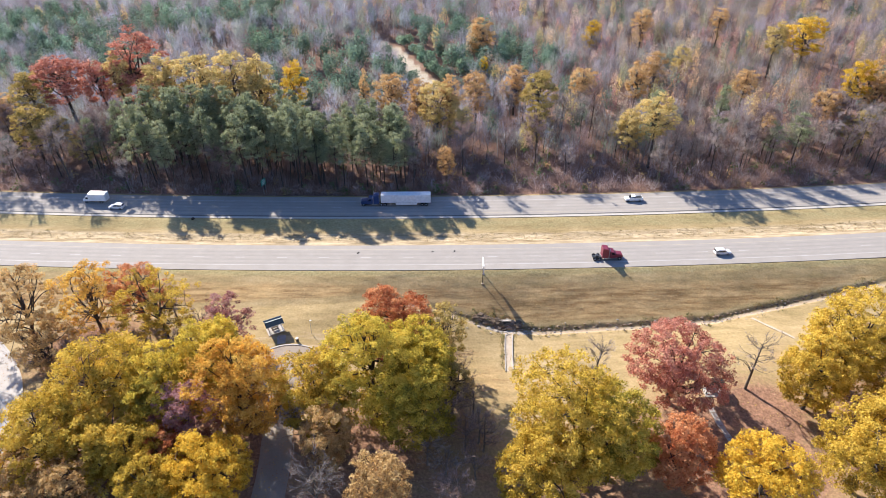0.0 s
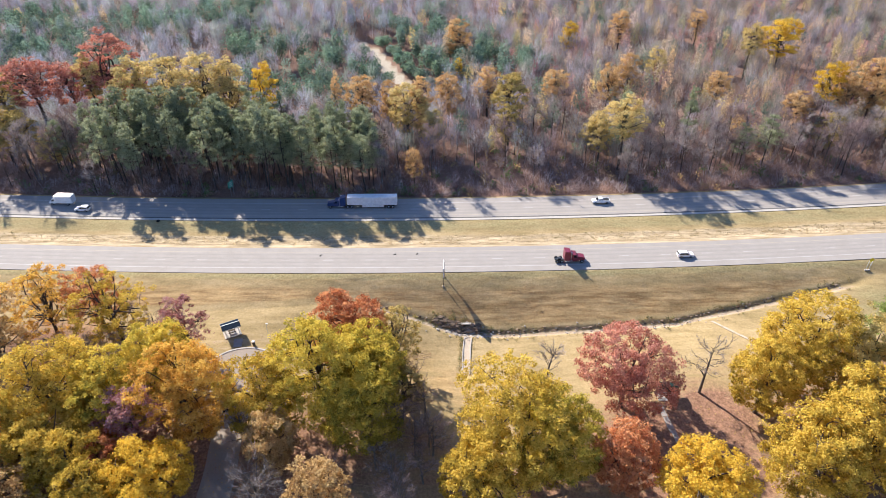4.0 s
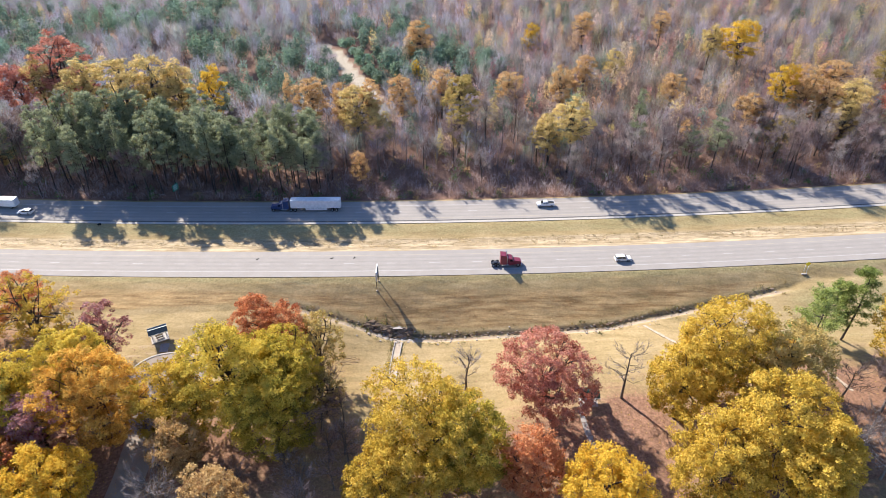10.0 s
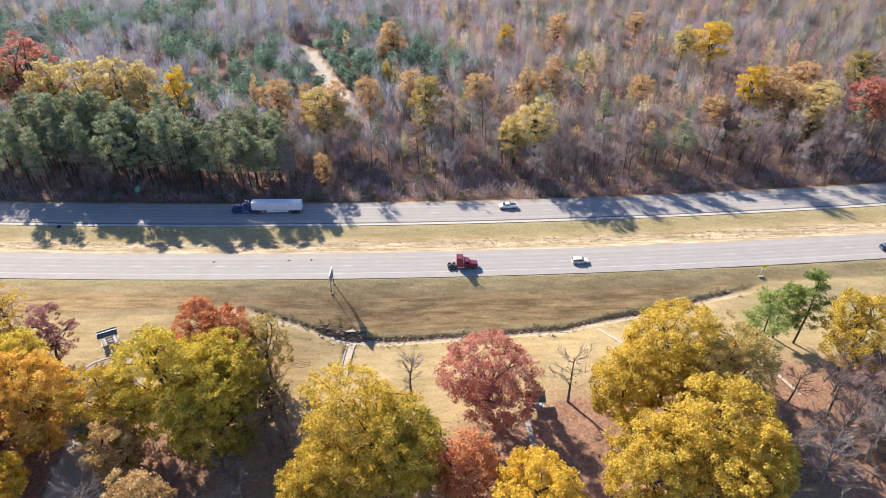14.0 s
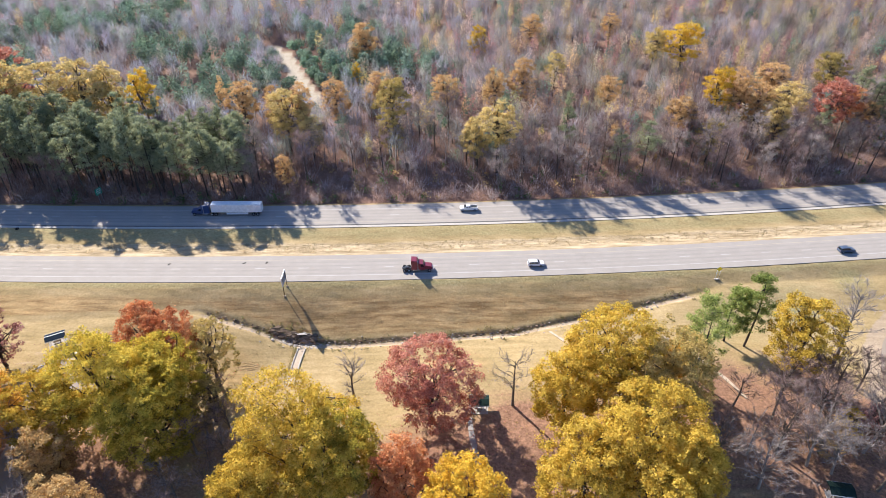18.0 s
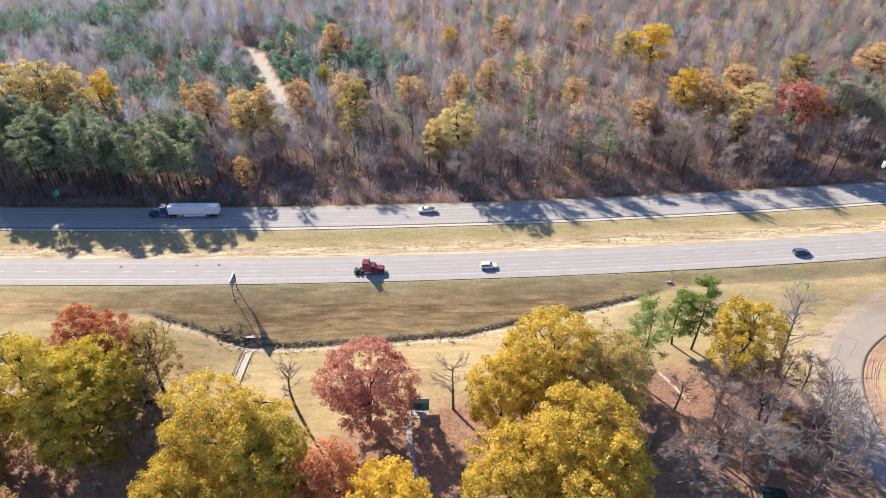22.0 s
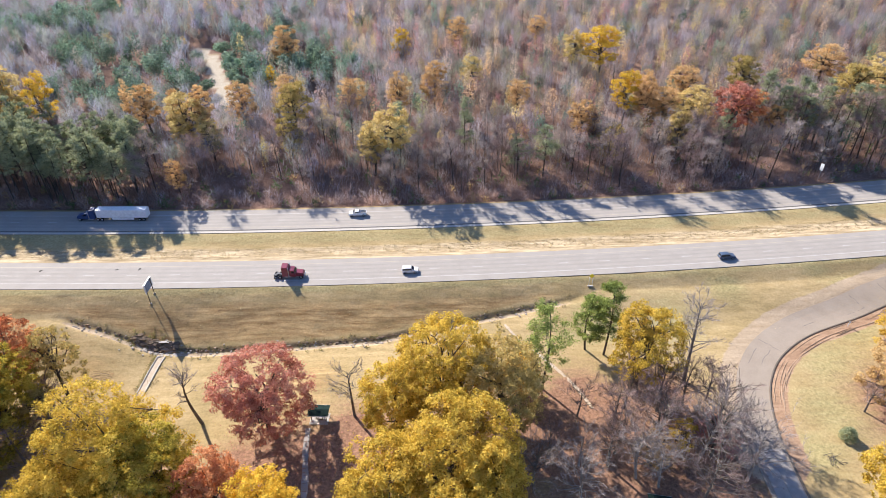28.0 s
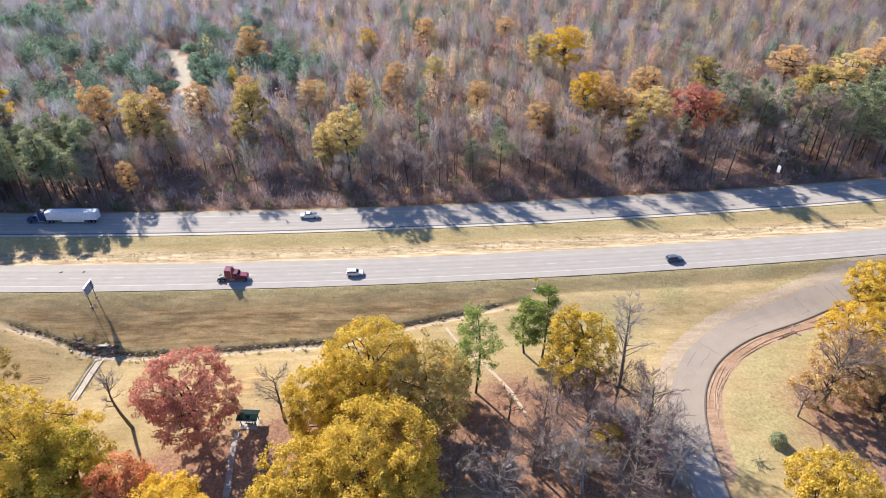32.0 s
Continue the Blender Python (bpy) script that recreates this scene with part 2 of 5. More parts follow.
def crown_clumps(rng, r, lo, hi, count):
    """Centres of leaf clumps in an uneven crown of boughs with bays and holes, and their way out from its middle."""
    mid = lo + 0.45 * (hi - lo)
    bough = unit(rng.normal(size=(16, 3)) * (1, 1, 0.75) + (0, 0, 0.2))
    swell = rng.uniform(-0.46, 0.26, 16)
    hole = unit(rng.normal(size=(10 + int(1.3 * r), 3)))
    d = unit(rng.normal(size=(2 * count, 3)) + np.array([0, 0, 0.22]))
    wide = np.clip(0.95 + np.exp(-(1 - d @ bough.T) / 0.06) @ swell, 0.5, 1.12)
    shut = np.exp(-(1 - d @ hole.T) / 0.014).max(1) < 0.5
    d, wide = d[shut][:count], wide[shut][:count]
    k = len(d)
    q = np.where(rng.random(k) < 0.24, rng.uniform(0.3, 0.75, k), 1.0 - 0.24 * rng.random(k) ** 1.6)
    p = d * (q * wide)[:, None] * np.stack([np.full(k, r), np.full(k, r), np.where(d[:, 2] > 0, hi - mid, mid - lo)], 1)
    return p + (0, 0, mid), d


def broadleaf_meshes(rng, r, lo, hi, dense=1.0, size=0.25, clump=1.0, trunk_r=0.35, limbs=18, lean=(0, 0), per=50):
    """Trunk mesh cloud and leaf cloud of a broadleaved tree that stands at the origin."""
    wood, leaf = Cloud(), Cloud()
    half = (hi - lo) / 2
    count = int(dense * 4 * (r * r + 2 * r * half) / 3 / (clump * clump))
    c, way = crown_clumps(rng, r - 0.5 * clump, lo + 0.4 * clump, hi - 0.4 * clump, count)
    count = len(c)
    c[:, 0] += lean[0] * c[:, 2]
    c[:, 1] += lean[1] * c[:, 2]
    fork = np.array([lean[0] * lo, lean[1] * lo, lo + 0.12 * (hi - lo)])
    tube(wood, limb(rng, (0, 0, -0.4), fork, 0.04, 6), np.linspace(trunk_r * 1.3, trunk_r * 0.8, 6), 8)
    top = np.array([lean[0] * hi, lean[1] * hi, lo + 0.8 * (hi - lo)])
    tube(wood, limb(rng, fork, top, 0.06, 6), np.linspace(trunk_r * 0.75, 0.06, 6), 6)
    for i in rng.permutation(count)[:limbs]:
        s = fork + (top - fork) * rng.uniform(0, 0.6)
        line = limb(rng, s, c[i], 0.12, 6)
        tube(wood, line, np.linspace(trunk_r * 0.46, 0.04, 6), 5)
        for j in np.argsort(np.linalg.norm(c - line[3], axis=1))[4:28:8]:
            tube(wood, limb(rng, line[int(rng.integers(2, 5))], c[j], 0.1, 4), np.linspace(trunk_r * 0.2, 0.025, 4), 4)
    rad = clump * rng.uniform(0.55, 1.4, count)
    many = np.maximum(6, (per * (rad / clump) ** 2).astype(int))
    pick = np.repeat(np.arange(count), many)
    k = len(pick)
    d = unit(rng.normal(size=(k, 3))) * rng.uniform(0.1, 1, (k, 1)) ** 0.5
    pts = c[pick] + d * rad[pick, None] * np.array([1.1, 1.1, 0.62])
    # Random clump tone, plus lit tops and shaded undersides put into leaf colour.
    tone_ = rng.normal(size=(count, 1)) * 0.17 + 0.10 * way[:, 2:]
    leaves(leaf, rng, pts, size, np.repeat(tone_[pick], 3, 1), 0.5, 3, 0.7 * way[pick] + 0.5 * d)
    return wood, leaf


def bare_meshes(rng, r, h, branches=26, twig_n=900, trunk_r=0.28, thin=0.045, tl=1.5):
    """Trunk with limbs, and the fine twigs of a leafless tree."""
    wood, fine = Cloud(), Cloud()
    top = np.array([rng.normal() * 0.05 * h, rng.normal() * 0.05 * h, h * 0.93])
    main = limb(rng, (0, 0, -0.4), top, 0.03, 8)
    tube(wood, main, np.linspace(trunk_r, 0.05, 8), 7)
    starts, ways = [], []
    for i in range(branches):
        u = rng.uniform(0.28, 0.95)
        s = main[int(u * 7)] * (1 - u * 7 % 1) + main[min(int(u * 7) + 1, 7)] * (u * 7 % 1)
        a = rng.uniform(0, 2 * math.pi)
        ln = r * (1.15 - 0.6 * u) * rng.uniform(0.6, 1.1)
        e = s + np.array([math.cos(a) * ln, math.sin(a) * ln, ln * rng.uniform(0.5, 1.1)])
        line = limb(rng, s, e, 0.1, 5)
        tube(wood, line, np.linspace(trunk_r * 0.38 * (1.1 - u * 0.7), 0.02, 5), 4)
        for _ in range(4):
            v = rng.uniform(0.3, 1)
            q = s + (e - s) * v
            w = unit(unit(e - s) + rng.normal(size=3) * 0.6 + np.array([0, 0, 0.35]))
            e2 = q + w * ln * 0.45
            tube(wood, limb(rng, q, e2, 0.08, 3), np.array([0.035, 0.024, 0.01]), 3)
            m = max(1, twig_n // (branches * 4))
            uu = rng.uniform(0.1, 1, (m, 1))
            starts.append(q + (e2 - q) * uu)
            ways.append(unit(w + rng.normal(size=(m, 3)) * 0.65 + np.array([0, 0, 0.3])))
    twigs(fine, rng, np.concatenate(starts), np.concatenate(ways), tl, thin)
    return wood, fine


def pine_meshes(rng, r, h, lo=0.4, per=34, tiers=9, size=0.34, trunk_r=0.24):
    wood, leaf = Cloud(), Cloud()
    top = np.array([rng.normal() * 0.02 * h, rng.normal() * 0.02 * h, h])
    main = limb(rng, (0, 0, -0.4), top, 0.02, 7)
    tube(wood, main, np.linspace(trunk_r, 0.04, 7), 7)
    pts = []
    for i in range(tiers):
        u = lo + (1 - lo) * (i + rng.uniform(0, 0.7)) / tiers
        w = r * (1.05 - ((u - lo) / (1 - lo)) ** 1.6 * 0.85) * (0.75 if i == 0 else 1)
        for _ in range(rng.integers(4, 7)):
            a = rng.uniform(0, 2 * math.pi)
            s = main[0] + (main[-1] - main[0]) * u
            ln = w * rng.uniform(0.55, 1.1)
            e = s + np.array([math.cos(a) * ln, math.sin(a) * ln, ln * rng.uniform(0.05, 0.4)])
            tube(wood, limb(rng, s, e, 0.06, 4), np.linspace(0.07, 0.02, 4), 3)
            tuft = s + (e - s) * rng.uniform(0.4, 1.08, (7, 1)) + rng.normal(size=(7, 3)) * np.array([0.5, 0.5, 0.2]) * (0.2 + r * 0.12)
            pts.append(tuft[rng.integers(7, size=per)] + rng.normal(size=(per, 3)) * np.array([0.36, 0.36, 0.24]) * (0.5 + r * 0.1))
    leaves(leaf, rng, np.concatenate(pts), size, None, 0.7, 3)
    return wood, leaf


def shaped(name, mat, parent, boxes, label="", bevel=0.03):
    """One mesh of bevelled blocks, each (cx, cy, cz, sx, sy, sz), under a thing."""
    bm = bmesh.new()
    for cx, cy, cz, dx, dy, dz in boxes:
        made = bmesh.ops.create_cube(bm, size=1.0, matrix=Matrix.Translation((cx, cy, cz)) @ Matrix.Diagonal((dx, dy, dz, 1)))
        b = min(bevel, 0.3 * min(dx, dy, dz))
        edges = list({e for v in made["verts"] for e in v.link_edges})
        bmesh.ops.bevel(bm, geom=edges, offset=b, segments=2, affect="EDGES")
    me = bpy.data.meshes.new(name)
    bm.to_mesh(me)
    bm.free()
    me.materials.append(mat)
    return part(name, me, parent, label)


def profile(name, mat, parent, outline, y0, y1, label="", bevel=0.05, taper=0.0):
    """A side outline in x and z, given depth in y; taper narrows it towards the top."""
    bm = bmesh.new()
    zs = [p[1] for p in outline]
    top, low = max(zs), min(zs)
    half, midy = (y1 - y0) / 2, (y0 + y1) / 2

    def put(x, z, s):
        return bm.verts.new((x, midy + s * half * (1 - taper * (z - low) / max(top - low, 1e-6)), z))

    a = [put(x, z, -1) for x, z in outline]
    b = [put(x, z, 1) for x, z in outline]
    k = len(outline)
    bm.faces.new(a)
    bm.faces.new(b[::-1])
    for i in range(k):
        bm.faces.new((a[(i + 1) % k], a[i], b[i], b[(i + 1) % k]))
    bmesh.ops.recalc_face_normals(bm, faces=bm.faces)
    if bevel:
        bmesh.ops.bevel(bm, geom=list(bm.edges), offset=bevel, segments=2, affect="EDGES")
    me = bpy.data.meshes.new(name)
    bm.to_mesh(me)
    bm.free()
    me.materials.append(mat)
    return part(name, me, parent, label)


def round_bar(name, mat, parent, a, b, r, label="", sides=10, r2=None):
    c = Cloud()
    a, b = np.array(a, float), np.array(b, float)
    pts = np.stack([a, a + (b - a) * 1e-3, a + (b - a) * 0.999, b])
    tube(c, pts, [0.001, r, r2 or r, 0.001], sides)
    return part(name, c.mesh(name, mat), parent, label)


# ---- lanes of the rest area ----
def curve_through(pts, step=1.5):
    """A smooth line through the points, at even steps."""
    p = np.array(pts, float)
    p = np.concatenate([[2 * p[0] - p[1]], p, [2 * p[-1] - p[-2]]])
    out = []
    for i in range(1, len(p) - 2):
        m = max(2, int(np.linalg.norm(p[i + 1] - p[i]) / step))
        u = (np.arange(m) / m)[:, None]
        a, b, c, d = p[i - 1], p[i], p[i + 1], p[i + 2]
        out.append(0.5 * (2 * b + (c - a) * u + (2 * a - 5 * b + 4 * c - d) * u ** 2 + (3 * b - a - 3 * c + d) * u ** 3))
    return np.concatenate(out + [p[-2:-1]])


EXIT = curve_through([(300, 163), (262, 153.5), (232, 145.5), (211, 137.8), (198.2, 132), (182, 125.2), (171, 117.4), (164.4, 109), (160.8, 100.6), (158.9, 92), (158.3, 86)])
EXIT_LOW = curve_through([(158.3, 86), (158, 78), (157.6, 60), (157, 20), (156, -60)])
WEST = curve_through([(-150, 128), (-125, 120), (-112, 111), (-104, 103), (-99.3, 96), (-96, 88), (-94, 80), (-92, 70), (-91, 50), (-90, -40)])
DRIVE = curve_through([(-38, 112.5), (-37.5, 104), (-36.5, 95), (-35, 84), (-34, 72), (-34, 40), (-34, -40)])
TRACK = curve_through([(-33, 324), (-30.5, 320), (-22, 310), (-15, 293), (-6.5, 274), (0, 260), (5, 245)])


def gap_to(line, x, y):
    """Distance and side (left of the line's way is positive) from a line."""
    best, side = np.full(x.shape, 1e9), np.zeros(x.shape)
    for a, b in zip(line[:-1:2], line[2::2]):
        d = b - a
        u = np.clip(((x - a[0]) * d[0] + (y - a[1]) * d[1]) / (d @ d), 0, 1)
        ex, ey = x - a[0] - u * d[0], y - a[1] - u * d[1]
        q = np.hypot(ex, ey)
        near = q < best
        best = np.where(near, q, best)
        side = np.where(near, np.sign(d[0] * ey - d[1] * ex), side)
    return best, side


# ---- ground ----
def spaced(stops):
    out = []
    for a, b, step in stops:
        out.append(np.arange(a, b, step))
    return np.concatenate(out + [np.array([stops[-1][1]])])


gx = spaced([(-4000, -400, 600), (-400, -140, 10), (-140, 260, 1.0), (260, 500, 10), (500, 4100, 600)])
gy = spaced([(-3000, -200, 400), (-200, 50, 10), (50, 118, 1.0), (118, 142, 0.4), (142, 200, 1.0), (200, 520, 8), (520, 4520, 500)])
GX, GY = np.meshgrid(gx, gy, indexing="ij")
GZ = height(GX, GY)


def ripple(x, y):
    return 0.10 * np.sin(x * 0.31 + 1.3 * np.sin(y * 0.17)) * np.sin(y * 0.27 + 1.1 * np.sin(x * 0.13)) + 0.04 * np.sin(x * 1.1 + y * 0.7) * np.sin(y * 1.3 - x * 0.5)


off_road = (GY < near_y(GX) - 8) | (GY > far_y(GX) + 8)
d_exit, s_exit = gap_to(EXIT, GX, GY)
d_low, _ = gap_to(EXIT_LOW, GX, GY)
d_west, _ = gap_to(WEST, GX, GY)
d_drive, _ = gap_to(DRIVE, GX, GY)
d_disc = np.hypot((GX + 36.5) / 1.15, GY - 105.5) - 7.5
d_track, _ = gap_to(TRACK, GX, GY)
keep = smooth(4, 9, np.minimum(np.minimum(d_exit, d_low), np.minimum(np.minimum(d_west, d_drive), np.maximum(d_disc, 0) + 2)))
GZ = GZ + np.where(off_road, ripple(GX, GY) * keep, 0)
GZ = GZ - 0.10 * (1 - smooth(3.0, 4.6, np.minimum(np.minimum(d_exit, d_low), np.minimum(d_west, d_drive))))
nxg, nyg = len(gx), len(gy)
ii, jj = np.meshgrid(np.arange(nxg - 1), np.arange(nyg - 1), indexing="ij")
gf = np.stack([ii * nyg + jj, (ii + 1) * nyg + jj, (ii + 1) * nyg + jj + 1, ii * nyg + jj + 1], -1).reshape(-1, 4)
gc = Cloud()
gc.add(np.stack([GX, GY, GZ], -1).reshape(-1, 3), gf, True)


def bumps(cx, cy, r):
    return np.exp(-(((GX - cx) / r) ** 2 + ((GY - cy) / r) ** 2))


ny_, fy_ = near_y(GX), far_y(GX)
toe_ = table(GX, TOE_Y)
woodfloor = smooth(6.8, 9.5, GY - fy_)
litter = np.zeros_like(GX)
vm = (GY - ny_ - 6.1) / (fy_ - 6.8 - ny_ - 6.1)
straw = 0.8 * smooth(-0.05, 0.05, vm) * (1 - smooth(0.42, 0.62, vm))
bankbrown = 0.68 * smooth(0.8, 3, GY - toe_) * (1 - smooth(-12.5, -8.5, GY - ny_))
lush = 0.55 * smooth(-10, -7, GY - ny_) * (1 - smooth(-6.5, -6, GY - ny_)) + 0.47 * smooth(-14.5, -11, GY - fy_) * (1 - smooth(-7, -6, GY - fy_))
dirt = (0.55 + 0.35 * (1 - smooth(0.3, 0.9, np.abs(GY - toe_ + 0.9)))) * (1 - smooth(0.5, 1.2, np.abs(GY - toe_ + 0.9))) * table(GX, CREEK_W)
bankside = table(GX, [(-14, 0.4), (4, 0.45), (9, 0.8), (24, 0.8), (34, 0.34), (88, 0.42), (100, 0.3), (130, 0.3)]) * (1 - smooth(0.1, 0.7, np.abs(GY - toe_ - 0.5))) * table(GX, CREEK_W)
for cx, cy, r in [(2, 112, 10), (12, 104, 9), (-8, 120, 7), (60, 110, 8), (84, 108, 7)]:
    bankbrown = np.maximum(bankbrown, 0.55 * bumps(cx, cy, r))
for cx, cy, r, k in [(-65, 80, 26, 1), (-85, 112, 16, .8), (-18, 80, 20, .9), (28, 74, 18, .8), (55, 84, 14, 1), (60, 72, 15, 1), (95, 84, 20, 1), (122, 90, 22, 1), (140, 82, 20, 1), (200, 95, 20, .8), (75, 90, 12, .6)]:
    litter = np.maximum(litter, k * bumps(cx, cy, r))
clay = smooth(2.8, 3.4, d_exit) * (1 - smooth(6.5, 8.5, d_exit)) * (s_exit > 0) * (GX < 215)
dirt = np.maximum(dirt, smooth(2.6, 3.2, d_exit) * (1 - smooth(6.3, 8.4, d_exit)) * (s_exit < 0) * 0.95)
dirt = np.maximum(dirt, (1 - smooth(4, 8, d_disc)) * 0.35 * (d_disc > -1))
# Bumps at (0, 76), (6, 88) and (11, 78) paint tree shade on grass.
for cx, cy, r, k in [(-90, 112, 14, 0.9), (113, 92, 16, 1.15), (122, 100, 12, 1.1), (130, 84, 18, 1.2), (62, 86, 12, 1.1), (0, 76, 12, 0.6), (-40, 76, 18, 1.0), (48, 84, 10, 1.1), (72, 90, 13, 1.0), (68, 78, 14, 1.1), (6, 88, 10, 0.6), (11, 78, 10, 0.6), (197, 98, 15, 1.1), (140, 101, 11, 1.1), (150, 92, 8, 1.1), (132, 96, 12, 1.1), (200, 84, 12, 1.0)]:
    litter = np.maximum(litter, k * bumps(cx, cy, r))
for cx, cy, r in [(196, 147, 7), (150, 128, 12), (168, 140, 8), (185, 112, 14), (178, 98, 12), (168, 86, 9), (196, 124, 9), (130, 126, 10), (205, 138, 10)]:
    lush = np.maximum(lush, 0.62 * bumps(cx, cy, r))
woodfloor = woodfloor * (1 - (1 - smooth(2, 4, d_track)) * 0.8)
track = 1 - smooth(2.4, 4.6, d_track)
GROUND_MASKS = dict(bankbrown=bankbrown, clay=clay, track=track, litter=litter, woodfloor=woodfloor, straw=straw, lush=lush, dirt=np.clip(dirt, 0, 1), bankside=bankside)

gm, n, l = material("land")
geo = n.new("ShaderNodeNewGeometry")
pos = geo.outputs["Position"]
streak = n.new("ShaderNodeMapping")
streak.inputs["Scale"].default_value = (0.35, 1.6, 1.0)
l.new(pos, streak.inputs[0])
big = noise_node(n, l, 0.05, 5, 0.6, pos)
mid = noise_node(n, l, 0.35, 5, 0.65, streak.outputs[0])
fine = noise_node(n, l, 1.6, 7, 0.78, pos)
long_streak = n.new("ShaderNodeMapping")
long_streak.inputs["Scale"].default_value = (0.10, 0.75, 0.75)
l.new(pos, long_streak.inputs[0])
streaks = noise_node(n, l, 1.0, 6, 0.68, long_streak.outputs[0])
r1 = ramp(n, [(0.32, (0.25, 0.19, 0.085)), (0.45, (0.335, 0.25, 0.12)), (0.56, (0.415, 0.31, 0.157)), (0.70, (0.495, 0.38, 0.207))])
addn = n.new("ShaderNodeMath")
addn.operation = "MULTIPLY_ADD"
addn.inputs[1].default_value = 0.5
halfn = n.new("ShaderNodeMath")
halfn.operation = "MULTIPLY"
halfn.inputs[1].default_value = 0.5
l.new(mid.outputs[0], halfn.inputs[0]), l.new(big.outputs[0], addn.inputs[0]), l.new(halfn.outputs[0], addn.inputs[2])
l.new(addn.outputs[0], r1.inputs[0])


def mask(name, soft=0.5):
    """A stored mask with its border broken up by noise."""
    at = n.new("ShaderNodeAttribute")
    at.attribute_name = name
    a = n.new("ShaderNodeMath")
    a.operation = "ADD"
    l.new(at.outputs["Fac"], a.inputs[0]), l.new(mid.outputs[0], a.inputs[1])
    b = n.new("ShaderNodeMapRange")
    b.inputs[1].default_value, b.inputs[2].default_value = 1.0 - soft * 0.5, 1.0 + soft * 0.5
    l.new(a.outputs[0], b.inputs[0])
    return b.outputs[0]


def tone(dark, light, src=None):
    r = ramp(n, [(0.38, dark), (0.62, light)] if src is streaks else [(0.3, dark), (0.7, light)])
    l.new((src or fine).outputs[0], r.inputs[0])
    return r.outputs[0]


col = r1.outputs[0]
col = mix_node(n, l, col, tone((0.26, 0.16, 0.07), (0.52, 0.36, 0.17), streaks), mask("bankbrown"))
col = mix_node(n, l, col, tone((0.23, 0.205, 0.09), (0.42, 0.36, 0.175)), mask("lush"))
col = mix_node(n, l, col, tone((0.28, 0.215, 0.125), (0.55, 0.44, 0.285), streaks), mask("straw"))
col = mix_node(n, l, col, tone((0.14, 0.078, 0.05), (0.38, 0.22, 0.14)), mask("litter"))
col = mix_node(n, l, col, tone((0.14, 0.085, 0.062), (0.33, 0.205, 0.15)), mask("woodfloor"))
col = mix_node(n, l, col, tone((0.10, 0.085, 0.05), (0.2, 0.17, 0.10)), mask("bankside"))
col = mix_node(n, l, col, tone((0.32, 0.243, 0.157), (0.455, 0.357, 0.247), mid), mask("dirt", 0.3))
col = mix_node(n, l, col, tone((0.27, 0.165, 0.10), (0.42, 0.285, 0.185), mid), mask("clay", 0.25))
col = mix_node(n, l, col, tone((0.36, 0.31, 0.235), (0.52, 0.46, 0.37)), mask("track"))
shade = ramp(n, [(0.3, (0.68, 0.68, 0.68)), (0.7, (1.22, 1.22, 1.22))])
l.new(fine.outputs[0], shade.inputs[0])
col = mix_node(n, l, col, shade.outputs[0], 0.8, "MULTIPLY")
pb = n["Principled BSDF"]
pb.inputs["Roughness"].default_value = 1.0
pb.inputs["Specular IOR Level"].default_value = 0.1
l.new(col, pb.inputs["Base Color"])
bp = n.new("ShaderNodeBump")
bp.inputs["Strength"].default_value, bp.inputs["Distance"].default_value = 0.6, 0.18
l.new(fine.outputs[0], bp.inputs["Height"]), l.new(bp.outputs[0], pb.inputs["Normal"])
ground_me = gc.mesh("ground", gm)
for key, val in GROUND_MASKS.items():
    at = ground_me.attributes.new(key, "FLOAT", "POINT")
    at.data.foreach_set("value", np.ascontiguousarray(val, np.float32).ravel())
tagged(new("ground", ground_me), "rolling land with dry autumn grass and leaf litter", "ground", kind="structure")


# ---- carriageways ----
def along(curve, lo, hi, x0, x1, z, step=4.0, thick=0.0):
    """A strip of road that follows a curve of y over x between two offsets."""
    c = Cloud()
    xs = np.arange(x0, x1 + step, step)
    slope = np.gradient(curve(xs), xs)
    nx_, ny2 = -slope / np.hypot(slope, 1), 1 / np.hypot(slope, 1)
    rows = [(lo, z - thick), (lo, z), (hi, z), (hi, z - thick)] if thick else [(lo, z), (hi, z)]
    v = np.stack([np.stack([xs + nx_ * o, curve(xs) + ny2 * o, np.full_like(xs, zz)], 1) for o, zz in rows], 1)
    k = len(rows)
    i, j = np.meshgrid(np.arange(len(xs) - 1), np.arange(k - 1), indexing="ij")
    f = np.stack([i * k + j, (i + 1) * k + j, (i + 1) * k + j + 1, i * k + j + 1], -1).reshape(-1, 4)
    c.add(v.reshape(-1, 3), f)
    return c


KERB_DARK = surface("sealed_joint", (0.07, 0.066, 0.06), (0.15, 0.14, 0.13), 2.0, 0.9, 0.2)
VERGE_PALE = surface("pale_gravel", (0.36, 0.33, 0.28), (0.50, 0.46, 0.40), 0.9, 0.95, 0.3)
WORN = surface("worn_asphalt", (0.245, 0.223, 0.194), (0.33, 0.302, 0.265), 0.3, 0.9, 0.15, 12)
road_near = tagged(new("road_near", along(near_y, -6.1, 6.1, -420, 520, 0.0, thick=0.3).mesh("road_near", ASPHALT)), "two-lane highway carriageway of pale worn asphalt", "road", kind="structure")
road_far = tagged(new("road_far", along(far_y, -6.8, 6.6, -420, 520, 0.0, thick=0.3).mesh("road_far", ASPHALT)), "two-lane highway carriageway of pale worn asphalt", "road", kind="structure")
part("edge_line", along(near_y, -3.72, -3.56, -420, 520, 0.006).mesh("edge_line", PAINT), road_near, "solid white edge line")
part("edge_line", along(near_y, 3.9, 4.05, -420, 520, 0.006).mesh("edge_line", PAINT_YELLOW), road_near, "faded yellow edge line")
